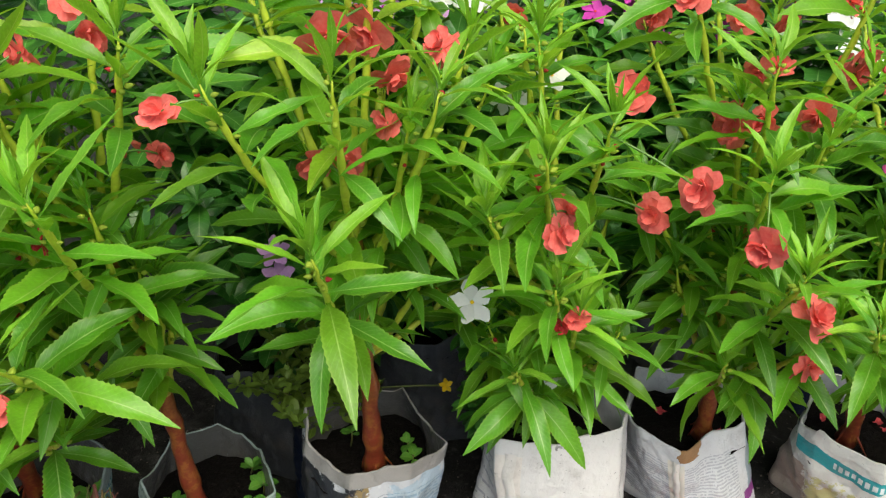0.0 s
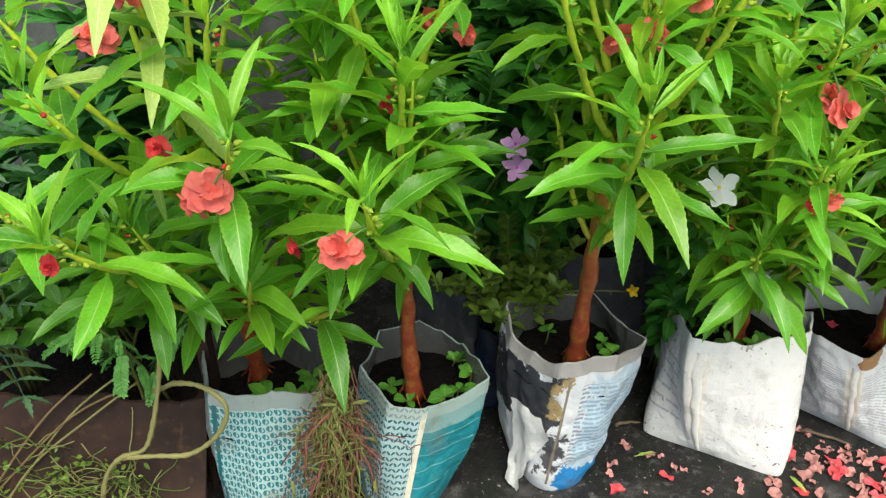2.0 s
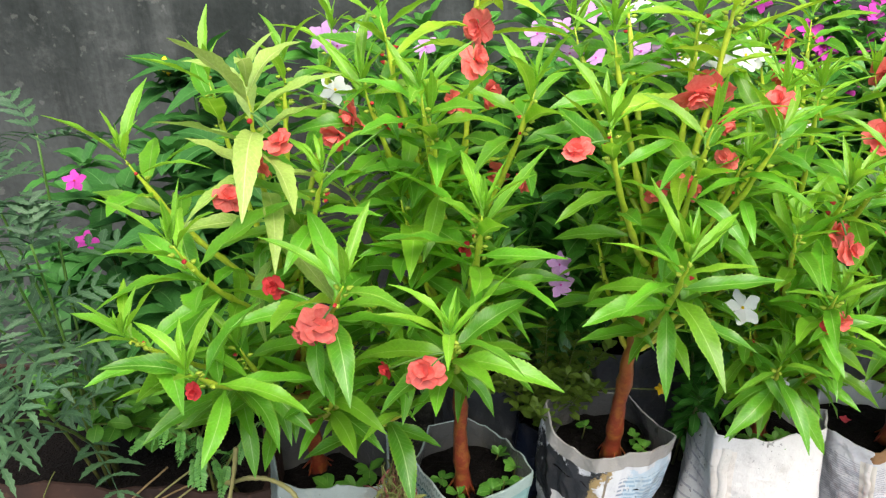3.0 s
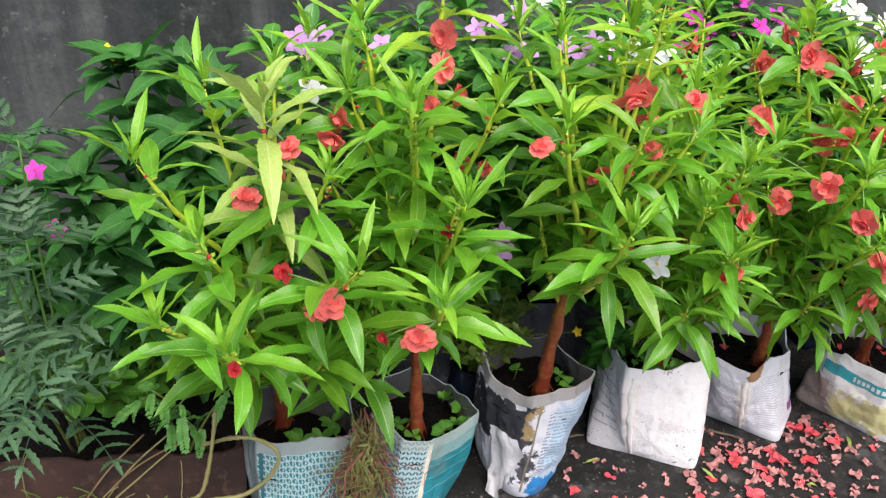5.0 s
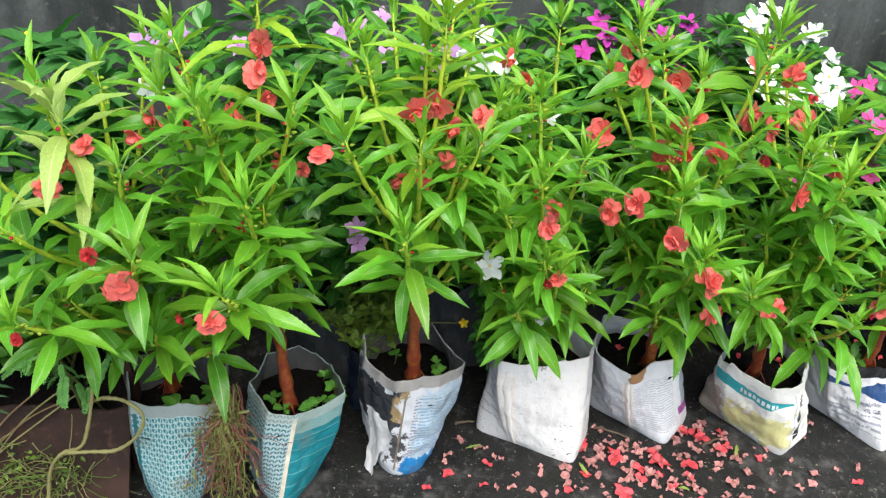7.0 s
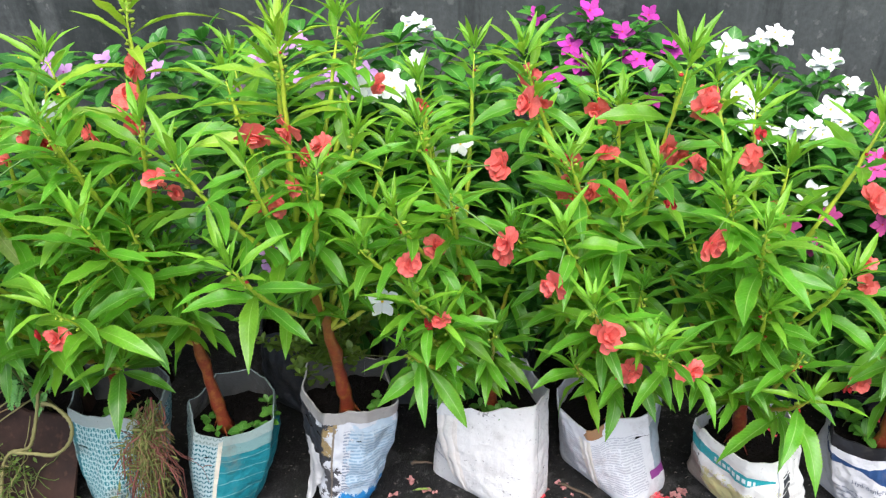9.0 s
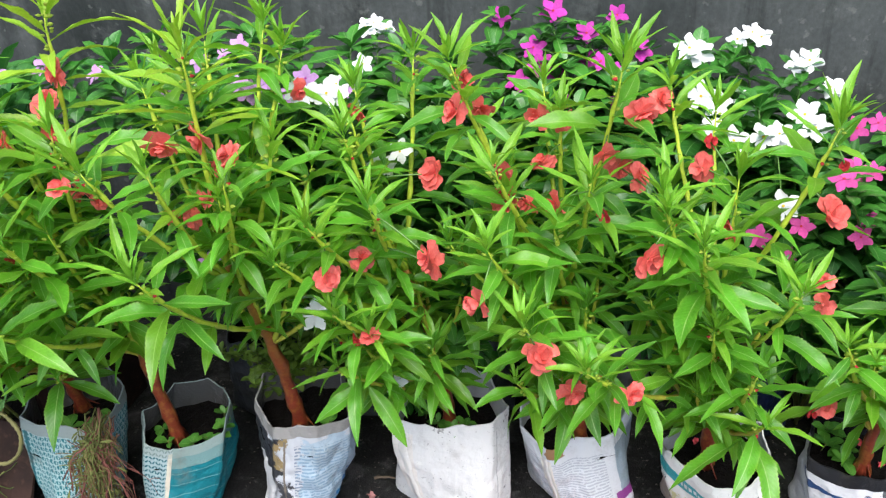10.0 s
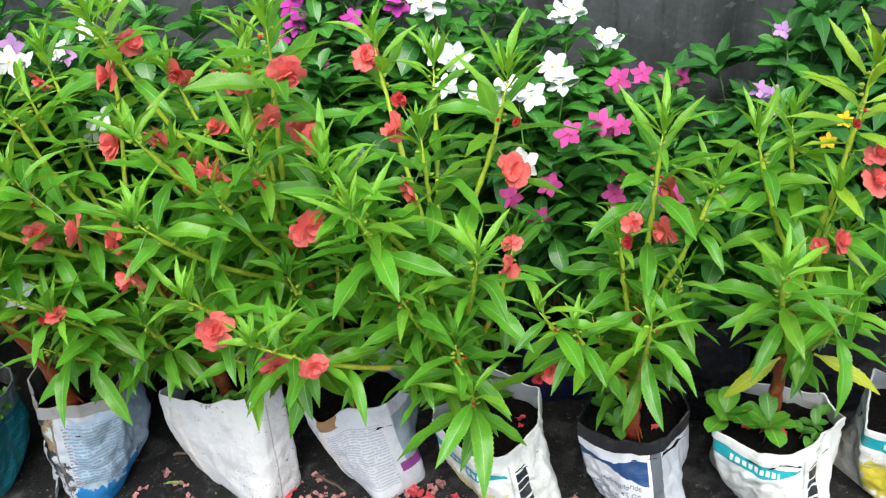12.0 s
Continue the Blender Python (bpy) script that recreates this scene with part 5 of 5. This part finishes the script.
bush("shrub", "dark green leafy shrub against the wall", (1.25, 1.50, 0.0),
     [(1.215, 1.515, 0.78), (1.32, 1.50, 0.76), (1.10, 1.55, 0.72), (1.40, 1.46, 0.72), (1.28, 1.40, 0.66), (1.50, 1.50, 0.80), (1.16, 1.48, 0.66), (1.34, 1.54, 0.84), (1.42, 1.52, 0.82), (1.26, 1.54, 0.82), (1.56, 1.50, 0.76)],
     BROAD, 0.12, GREEN_STEM, 0.026, [(1.272, 1.22, 0.77), (1.254, 1.22, 0.733)], "yellow", extra=24, spread=0.24, seed=139, pairs=False, shown=3, elev=(-30, 20), whorl=9, bloom_size=0.013)
bush("shrub", "dark leafy undergrowth behind the sacks", (-0.10, 1.45, 0.0),
     [(-0.12, 1.46, 0.78), (-0.28, 1.42, 0.82), (-0.45, 1.36, 0.80), (-0.58, 1.30, 0.82), (0.10, 1.48, 0.76), (-0.35, 1.30, 0.70)],
     BROAD, 0.10, GREEN_STEM, 0.026, (), extra=34, spread=0.36, seed=149, pairs=False, shown=0, elev=(-30, 20), whorl=7)
bush("shrub", "dark leafy undergrowth by the wall", (0.62, 1.48, 0.0),
     [(0.55, 1.50, 0.72), (0.30, 1.50, 0.74), (0.72, 1.48, 0.70), (0.95, 1.52, 0.64)],
     BROAD, 0.09, GREEN_STEM, 0.026, (), extra=40, spread=0.42, seed=151, pairs=False, shown=0, elev=(-30, 20), whorl=7)

bush("shrub", "dense dark foliage filling the back row", (0.15, 1.36, 0.0),
     [(0.10, 1.32, 0.80), (0.25, 1.33, 0.78), (-0.05, 1.30, 0.82), (0.40, 1.34, 0.76), (0.55, 1.34, 0.78), (-0.2, 1.28, 0.82), (0.62, 1.28, 0.72), (0.2, 1.22, 0.74), (0.45, 1.24, 0.72)],
     VINCA, 0.075, GREEN_STEM, 0.02, (), extra=30, spread=0.42, seed=181, elev=(-25, 20), whorl=7, shown=0)
bush("shrub", "dense dark foliage at the foot of the wall", (0.95, 1.42, 0.0),
     [(0.80, 1.36, 0.70), (0.95, 1.38, 0.66), (1.10, 1.40, 0.66), (0.70, 1.40, 0.72), (1.25, 1.36, 0.62), (1.0, 1.28, 0.58)],
     VINCA, 0.075, GREEN_STEM, 0.02, (), extra=22, spread=0.36, seed=191, elev=(-25, 20), whorl=7, shown=0)

bush("periwinkle_plant", "tall dark periwinkle foliage against the wall", (0.50, 1.50, 0.0),
     [(0.20, 1.46, 0.86), (0.30, 1.47, 0.88), (0.40, 1.47, 0.88), (0.50, 1.46, 0.86), (0.60, 1.46, 0.87), (0.68, 1.50, 0.84), (0.78, 1.47, 0.80), (0.88, 1.48, 0.74), (0.56, 1.38, 0.84), (0.66, 1.38, 0.80), (0.36, 1.38, 0.86), (0.46, 1.36, 0.82)],
     VINCA, 0.085, GREEN_STEM, 0.024, (), extra=16, spread=0.32, seed=211, elev=(-25, 25), whorl=8, shown=0)
bush("periwinkle_plant", "tall dark periwinkle foliage behind the balsams", (-0.20, 1.32, 0.0),
     [(-0.55, 1.20, 0.90), (-0.45, 1.22, 0.93), (-0.35, 1.24, 0.92), (-0.25, 1.26, 0.94), (-0.15, 1.26, 0.92), (-0.05, 1.28, 0.92), (0.05, 1.30, 0.90), (0.14, 1.32, 0.88), (-0.40, 1.12, 0.90), (-0.12, 1.14, 0.88), (-0.62, 1.12, 0.90)],
     VINCA, 0.085, GREEN_STEM, 0.024, (), extra=14, spread=0.34, seed=223, elev=(-25, 25), whorl=8, shown=0)

bush("periwinkle_plant", "periwinkle with one pale white flower beside the shrub", (-0.82, 1.22, 0.0),
     [(-0.857, 1.140, 0.590), (-0.777, 1.160, 0.540)],
     VINCA, 0.07, GREEN_STEM, 0.03, [(-0.857, 1.120, 0.620)], "white", extra=2, spread=0.08, seed=231, shown=3, bloom_size=0.023)

# ---- trough at the end of the row ----
def trough():
    t = base_of("planter_trough", (-1.12, 0.98, 0), "rusty brown sheet-metal trough full of weeds", "planter")
    o = Vector((-1.12, 0.98, 0))
    for name, x0, x1, y0, y1, z0, z1 in (("end_panel", -0.725, -0.715, 0.837, 1.20, 0, 0.20), ("back_panel", -1.75, -0.725, 1.19, 1.20, 0, 0.20)):
        child(name, box(name, x0 - o.x, x1 - o.x, y0 - o.y, y1 - o.y, z0, z1, RUST), t)
    lean = []
    for i in range(26):
        x = -1.75 + 1.045 * i / 25
        w = 0.004 * math.sin(i * 1.3) + 0.003 * math.sin(i * 3.1)
        for z, y in ((0.0, 0.70), (0.07, 0.745), (0.14, 0.795), (0.203, 0.833), (0.203, 0.839), (0.0, 0.712)):
            lean.append((x - o.x + 0.02 * (0.2 - z) * (i == 25), y + w - o.y, z + (w * 0.8 if z > 0.2 else 0)))
    faces = [(i * 6 + j, i * 6 + 6 + j, i * 6 + 7 + j, i * 6 + 1 + j) for i in range(25) for j in range(5)] + [(150, 151, 152, 153, 154, 155)]
    child("front_panel", mesh_of("front_panel", lean, faces, [RUST], None, False), t, None, "bent rusty brown sheet")
    child("corner_post", box("corner_post", -0.714 - o.x, -0.694 - o.x, 0.86 - o.y, 0.885 - o.y, 0, 0.33, RUST), t)
    verts, faces = [], []
    for j in range(12):
        for i in range(30):
            x, y = -1.75 + 1.02 * i / 29, 0.845 + 0.345 * j / 11
            verts.append((x - o.x, y - o.y, 0.165 + 0.02 * noise.noise(Vector((x * 14, y * 14, 3)))))
    for j in range(11):
        for i in range(29):
            a = j * 30 + i
            faces.append((a, a + 1, a + 31, a + 30))
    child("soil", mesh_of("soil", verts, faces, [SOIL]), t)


trough()
bush("marigold_plant", "grey-green marigold with feathery leaves", (-1.03, 0.90, 0.16),
     [(-0.985, 0.86, 0.855), (-1.05, 0.80, 0.84), (-1.01, 0.72, 0.80), (-0.96, 0.74, 0.74), (-1.03, 0.66, 0.70), (-1.0, 0.64, 0.60), (-0.93, 0.56, 0.58)],
     FEATHER, 0.115, GREEN_STEM, 0.080, [(-1.042, 1.03, 0.713), (-1.0, 0.95, 0.636)], "magenta", extra=0, spread=0.14, bloom_size=0.021, seed=157, shown=7, pairs=False, elev=(-15, 30), whorl=3)
bush("weed_plant", "leafy weeds growing in the trough", (-0.92, 1.02, 0.16),
     [(-0.85, 0.90, 0.42), (-0.95, 0.92, 0.45), (-0.80, 0.95, 0.50), (-1.02, 0.92, 0.40), (-0.88, 0.88, 0.32), (-1.1, 0.9, 0.38)],
     WEED, 0.05, GREEN_STEM, 0.022, (), extra=10, spread=0.2, seed=163, shown=2, elev=(-20, 25), whorl=4)
bush("fern_weed", "pale green fern-like weed beside the sack", (-0.80, 0.88, 0.16),
     [(-0.80, 0.80, 0.36), (-0.84, 0.79, 0.40), (-0.87, 0.82, 0.36), (-0.72, 0.86, 0.34)],
     FERN, 0.065, GREEN_STEM, 0.034, (), seed=167, pairs=False, elev=(-60, -15), whorl=2, top_el=-30)
OLIVE = leaf_set("leaf", leaf_material("olive leaf", (0.055, 0.115, 0.014), (0.17, 0.27, 0.035), (0.20, 0.32, 0.06), 0.45, 0.25, 5.0), 2, 6, 0.24, 0.6, (0.05, 0.3), 0.0, 0.2, 0.1, blunt=0.7)
bush("small_leaf_bush", "low bush of tiny leaves with a yellow flower", (-0.20, 1.11, 0.12),
     [(-0.28, 1.06, 0.40), (-0.22, 1.05, 0.43), (-0.16, 1.06, 0.40), (-0.25, 1.02, 0.33), (-0.18, 1.02, 0.34), (-0.13, 1.04, 0.30), (-0.30, 1.05, 0.30), (-0.22, 1.03, 0.26), (-0.27, 1.04, 0.24), (-0.10, 1.08, 0.36)],
     OLIVE, 0.029, GREEN_STEM, 0.013, [(0.005, 1.065, 0.28)], "yellow", extra=20, spread=0.13, seed=173, shown=0, elev=(-10, 40), whorl=5, bloom_size=0.011, radius=0.0012)


def curl(points, n=10):
    """A smooth line through points."""
    out, p = [], [Vector(q) for q in points]
    p = [p[0] * 2 - p[1]] + p + [p[-1] * 2 - p[-2]]
    for i in range(1, len(p) - 2):
        for k in range(n):
            t = k / n
            a, b, c, d = p[i - 1], p[i], p[i + 1], p[i + 2]
            out.append(0.5 * ((2 * b) + (c - a) * t + (2 * a - 5 * b + 4 * c - d) * t * t + (3 * b - a - 3 * c + d) * t ** 3))
    return out + [p[-2]]


def vine():
    o = Vector((-0.80, 0.82, 0))
    t = base_of("vine", o, "pale looping vine stem hanging over the trough", "plant")
    loop = curl([(-0.742, 0.80, 0.335), (-0.75, 0.79, 0.285), (-0.765, 0.765, 0.214), (-0.781, 0.75, 0.178), (-0.814, 0.735, 0.173), (-0.844, 0.73, 0.132), (-0.855, 0.71, 0.07), (-0.86, 0.70, 0.012)])
    other = curl([(-0.79, 0.83, 0.225), (-0.75, 0.80, 0.262), (-0.713, 0.765, 0.303), (-0.672, 0.75, 0.314), (-0.636, 0.735, 0.304), (-0.628, 0.728, 0.279), (-0.652, 0.728, 0.233), (-0.699, 0.73, 0.193), (-0.755, 0.735, 0.181), (-0.814, 0.738, 0.171)])
    for line in (loop, other):
        v, f = tube([p - o for p in line], [0.0040 + 0.0006 * math.sin(i * 1.7) + 0.0004 * math.sin(i * 0.37) for i in range(len(line))], 8)
        child("vine_stem", mesh_of("vine_stem", v, f, [VINE]), t)
    rng = random.Random(5)
    for k in range(4):
        x = -0.80 - 0.03 * k + rng.uniform(-0.03, 0.03)
        low = rng.uniform(0.16, 0.30)
        line = curl([(x, 0.85, 0.225 + rng.uniform(0, 0.03)), (x - low * 0.35, 0.805, 0.19), (x - low * 0.7, 0.75, 0.10 + rng.uniform(-0.02, 0.03)), (x - low, 0.70, 0.015)], 5)
        v, f = tube([p - o for p in line], [0.0019] * len(line), 5)
        child("dry_stem", mesh_of("dry_stem", v, f, [STRAW if k % 2 else VINE]), t)


vine()


def tangle(name, label, at, spread, count, mats, seed, reach=0.06, thin=0.0011, slope=0.0, leaflets=0):
    """A loose heap of fine curled stems on the ground or over an edge."""
    rng = random.Random(seed)
    o = Vector(at)
    t = base_of(name, o, label, "weed", kind="stuff")
    for m in mats:
        lines = []
        for _ in range(count // len(mats)):
            p = Vector((rng.uniform(-1, 1) * spread[0], rng.uniform(-1, 1) * spread[1], rng.uniform(0, 1) * spread[2]))
            p.y += slope * p.z
            d = Vector((rng.uniform(-1, 1), rng.uniform(-1, 0.1), rng.uniform(-0.5, 0.8))).normalized()
            pts = [p]
            for _ in range(6):
                d = (d + Vector((rng.uniform(-1, 1), rng.uniform(-1, 1), rng.uniform(-1, 0.8))) * 0.55).normalized()
                q = pts[-1] + d * reach / 6 * rng.uniform(0.6, 1.4)
                q.z = max(q.z, 0.002 - o.z)
                pts.append(q)
            lines.append((pts, [thin * rng.uniform(0.7, 1.4)] * 7))
        child("fine_stems", many_tubes("fine_stems", lines, m), t)
    small = Foliage()
    for _ in range(leaflets):
        p = Vector((rng.uniform(-1, 1) * spread[0], rng.uniform(-1, 1) * spread[1] - 0.01, rng.uniform(0.05, 1) * spread[2]))
        p.y += slope * p.z
        small.add(rng.choice(OLIVE), leaf_pose(p, rng.uniform(0, 6.28), radians(rng.uniform(-20, 60)), rng.uniform(0.007, 0.016), rng.uniform(-1, 1)))
    small.done("leaflets", t)


FRESH = petal_material("fresh weed stem", (0.07, 0.13, 0.025), (0.16, 0.23, 0.05), 0.15)
tangle("trailing_weed", "feathery green weed trailing over the trough", (-0.87, 0.69, 0.005), (0.085, 0.016, 0.135), 90, (FRESH, FRESH, VINE), 31, 0.11, 0.0009, 0.62, 130)
tangle("trailing_weed", "feathery yellow-green weed at the trough", (-1.02, 0.70, 0.02), (0.09, 0.02, 0.14), 60, (FRESH, VINE, GREEN_STRAW), 37, 0.10, 0.0009, 0.55, 90)
tangle("trailing_weed", "fine green weed on the ground by the trough", (-1.06, 0.64, 0.0), (0.16, 0.05, 0.07), 90, (FRESH, FRESH, GREEN_STRAW), 33, 0.09, leaflets=80)


def root_clump():
    """Uprooted weeds hung upside down between two sacks."""
    rng = random.Random(77)
    o = Vector((-0.472, 0.775, 0.305))
    t = base_of("dried_weed_bundle", o, "dried uprooted weeds hanging between two sacks", "dried weeds")
    for m, count, wide, low in ((STRAW, 40, 0.08, 0.30), (RED_STRAW, 30, 0.13, 0.30), (GREEN_STRAW, 46, 0.06, 0.28)):
        lines = []
        for _ in range(count):
            a = max(-1.0, min(1.0, rng.gauss(0, 0.42)))
            top = Vector((rng.uniform(-0.022, 0.022), rng.uniform(-0.015, 0.03), rng.uniform(-0.06, 0.03)))
            drop = -low * rng.uniform(0.3, 1.0)
            end = Vector((wide * a + rng.uniform(-0.02, 0.02), -0.045 + rng.uniform(-0.04, 0.03), drop))
            mid = (top + end) * 0.5 + Vector((wide * a * 0.15 + rng.uniform(-0.025, 0.025), -0.02 + rng.uniform(-0.03, 0.02), 0.045))
            pts = [p + Vector((rng.uniform(-1, 1), rng.uniform(-1, 1), rng.uniform(-1, 1))) * 0.003 for p in bend(top, mid, end, 9)]
            sway, ph = rng.uniform(0.003, 0.013), rng.uniform(0, 6.28)
            pts = [p + Vector((sway * math.sin(i * 1.1 + ph), 0, sway * 0.5 * math.cos(i * 1.7 + ph))) for i, p in enumerate(pts)]
            thick = rng.choice((0.0007, 0.0009, 0.0013, 0.0024 if m == RED_STRAW else 0.0016))
            v, f = tube(pts, [thick * (1.1 - 0.5 * i / 8) for i in range(9)], 5)
            child("dry_stem", mesh_of("dry_stem", v, f, [m]), t)
            for _ in range(rng.randint(2, 5)):
                k = rng.randint(2, 7)
                side = pts[k] + Vector((rng.uniform(-0.04, 0.04), rng.uniform(-0.02, 0.015), rng.uniform(-0.04, 0.02)))
                lines.append((bend(pts[k], (pts[k] + side) / 2 + Vector((rng.uniform(-0.01, 0.01), 0, 0.008)), side, 4), [0.0008] * 4))
        tagged(child("rootlet_mass", many_tubes("rootlet_mass", lines, m), t), kind="stuff")
    for _ in range(200):
        drop = rng.random()
        p = Vector((rng.gauss(0, 0.014 + 0.022 * drop), -0.03 - 0.035 * drop + rng.uniform(-0.02, 0.02), 0.02 - 0.25 * drop))
        child("leaf", rng.choice(DRY_LEAF), t, leaf_pose(p, rng.uniform(0, 6.28), radians(rng.uniform(-80, 40)), rng.uniform(0.012, 0.030), rng.uniform(-1, 1)))


DRY_LEAF = leaf_set("leaf", GREEN_STRAW, 1, 6, 0.11, 0.5, (0.2, 0.6), 0.0, 0.3, 0.2)
root_clump()


# ---- seedlings and litter on the soil of the sacks ----
ROUND = leaf_set("leaf", leaf_material("bright seedling leaf", (0.05, 0.22, 0.015), (0.15, 0.42, 0.03), (0.35, 0.5, 0.15), 0.4, 0.25, 7.0), 2, 9, 0.32, 0.64, (0.05, 0.25), 0.0, 0.25, 0.08, blunt=0.6)


def seedlings(sack, label, places, leaves, length, seed, whorl=5, tall=0.0):
    rng = random.Random(seed)
    for x, y in places:
        o = Vector((x, y, sack.level - 0.004))
        t = base_of("seedling", o, label, "seedling", "seedlings in the sacks")
        h = tall + rng.uniform(0.015, 0.035)
        v, f = tube([Vector((0, 0, 0)), Vector((0.003, 0, h / 2)), Vector((0.004, -0.002, h))], [0.0014] * 3, 5)
        child("stem", mesh_of("stem", v, f, [GREEN_STEM]), t)
        for k in range(whorl):
            child("leaf", rng.choice(leaves), t, leaf_pose(Vector((0.004, -0.002, h * (0.7 + 0.3 * rng.random()))), k * 2.4 + rng.random(), radians(rng.uniform(5, 50)), length * rng.uniform(0.7, 1.15), 0))


seedlings(s1, "small green seedling on dark soil", ((-0.56, 0.84), (-0.60, 0.82), (-0.54, 0.88)), WEED, 0.035, 1)
seedlings(s2, "small green seedling on dark soil", ((-0.30, 0.86), (-0.28, 0.90), (-0.32, 0.84), (-0.41, 0.87), (-0.31, 0.95), (-0.38, 0.84), (-0.27, 0.87)), WEED, 0.028, 2)
seedlings(s3, "tiny green seedling on dark soil", ((-0.06, 0.97), (-0.05, 0.93), (-0.15, 0.98)), WEED, 0.02, 3)
seedlings(s4, "small green seedling on dark soil", ((0.16, 1.0), (0.22, 1.0), (0.20, 0.98), (0.13, 1.02)), WEED, 0.028, 4)
seedlings(s7, "leafy periwinkle seedling in a black-lined sack", ((0.925, 1.135), (0.955, 1.10), (0.93, 1.17), (0.96, 1.13)), WEED, 0.036, 7, 6)
seedlings(s8, "round-leaved periwinkle seedling at the sack's edge", ((1.150, 1.122), (1.222, 1.105)), ROUND, 0.058, 8, 8, 0.034)
seedlings(s8, "small green seedling on dark soil", ((1.285, 1.125), (1.31, 1.15), (1.325, 1.185), (1.30, 1.11)), WEED, 0.030, 9, 5)


def petal_mesh(name, mat, seed, curl_up=0.12, lobe=0.28):
    """A crumpled petal about 1 long with a torn, uneven edge."""
    rng = random.Random(seed)
    verts, faces, n = [(0, 0, 0.06)], [], 14
    edge = [rng.uniform(0.6, 1.15) for _ in range(n)]
    lobes, ph = rng.choice((2, 3)), rng.uniform(0, 6)
    for ring in (0.35, 0.7, 1.0):
        for k in range(n):
            a = 2 * math.pi * k / n
            r = 0.5 * ring * (1 + lobe * math.cos(lobes * a + ph)) * (1 + (edge[k] - 1) * ring)
            z = 0.06 + curl_up * ring * math.sin(a * 3 + ph) + 0.10 * ring * ring + rng.uniform(-0.03, 0.03)
            verts.append((r * math.cos(a), r * math.sin(a) * 0.8, max(0.0, z)))
    for k in range(n):
        q = (k + 1) % n
        faces.append((0, 1 + k, 1 + q))
        for i in range(2):
            faces.append((1 + i * n + k, 1 + (i + 1) * n + k, 1 + (i + 1) * n + q, 1 + i * n + q))
    return mesh_of(name, verts, faces, [mat])


FALLEN_RED = petal_material("fallen petal", (0.53, 0.025, 0.05), (0.82, 0.14, 0.15), 0.1)


TWIG = petal_material("dead twig", (0.07, 0.055, 0.04), (0.16, 0.12, 0.08), 0.02, 0.85)


def fallen():
    rng = random.Random(9)
    red = [petal_mesh("fallen_petal", FALLEN_RED, s) for s in range(6)]
    dry = [petal_mesh("dried_petal", DRY_PETAL, s + 9, 0.14, 0.14) for s in range(6)]
    feet = [(s.c0.x, s.c0.y) for s in (s1, s2, s3, s4, s5, s6, s7, s8)]

    def spot():
        while True:
            x = rng.choice((rng.gauss(0.50, 0.14), rng.gauss(0.50, 0.32)))
            y = 0.98 + 0.13 * (x - 0.2) - abs(rng.gauss(0, 0.15)) + rng.uniform(-0.02, 0.02)
            if -0.3 < x < 1.5 and 0.5 < y and all((x - a) ** 2 + (y - b) ** 2 > 0.0125 for a, b in feet):
                return x, y

    for k in range(46):
        x, y = spot()
        size = rng.uniform(0.020, 0.042)
        ob = new("fallen_petal", rng.choice(red))
        ob.matrix_basis = Matrix.Translation((x, y, 0.003)) @ pose(0, 0, 0, rng.uniform(-18, 18), rng.uniform(-18, 18), rng.uniform(0, 360)) @ Matrix.Diagonal((size, size, size * 0.8, 1))
        tagged(ob, "coral-red fallen petal on the damp ground", "petal", "fallen petals")
    for k in range(215):
        x, y = spot()
        size = rng.uniform(0.010, 0.032)
        ob = new("dried_petal", rng.choice(dry))
        ob.matrix_basis = Matrix.Translation((x, y, 0.003)) @ pose(0, 0, 0, rng.uniform(-22, 22), rng.uniform(-22, 22), rng.uniform(0, 360)) @ Matrix.Diagonal((size, size * rng.uniform(0.6, 1.1), size, 1))
        tagged(ob, "curled dried pinkish-brown petal on the ground", "petal", "dried fallen petals")
    for sack, n in ((s5, 3), (s6, 4), (s7, 2), (s8, 2)):
        for k in range(n):
            a, r = rng.uniform(0, 6.28), 0.065 * math.sqrt(rng.random())
            ob = new("fallen_petal", rng.choice(red))
            size = rng.uniform(0.014, 0.026)
            ob.matrix_basis = Matrix.Translation((sack.c1.x + r * math.cos(a), sack.c1.y + r * math.sin(a), sack.level + 0.004)) @ pose(0, 0, 0, rng.uniform(-25, 25), rng.uniform(-25, 25), rng.uniform(0, 360)) @ Matrix.Diagonal((size, size, size, 1))
            tagged(ob, "coral-red fallen petal on the soil", "petal", "fallen petals")
    for x, y, ln, turn in ((-0.03, 0.76, 0.13, -8), (0.38, 1.0, 0.09, -20), (0.62, 0.98, 0.07, 30), (0.02, 1.02, 0.05, 15)):
        pts = [Vector((ln * (i / 6 - 0.5), 0.002 * math.sin(i * 1.9) + 0.004 * math.sin(i * 0.5), 0.005 + 0.002 * math.sin(i))) for i in range(7)]
        v, f = tube(pts, [0.0035, 0.0042, 0.003, 0.0036, 0.0028, 0.003, 0.0015], 6)
        ob = new("twig", mesh_of("twig", v, f, [TWIG]))
        ob.matrix_basis = pose(x, y, 0, 0, 0, turn)
        tagged(ob, "dry brown twig on the ground", "twig", "fallen twigs")
    for x, y, turn in ((0.02, 0.93, 20), (0.30, 0.86, 110), (0.66, 0.93, 70), (0.50, 0.83, 10)):
        ob = new("dry_leaf", rng.choice(BALSAM_PALE))
        ob.matrix_basis = pose(x, y, 0.012, 0, 0, turn) @ Matrix.Diagonal((0.045, 0.045, 0.045, 1))
        tagged(ob, "small yellowed fallen leaf on the ground", "leaf", "fallen leaves")


fallen()
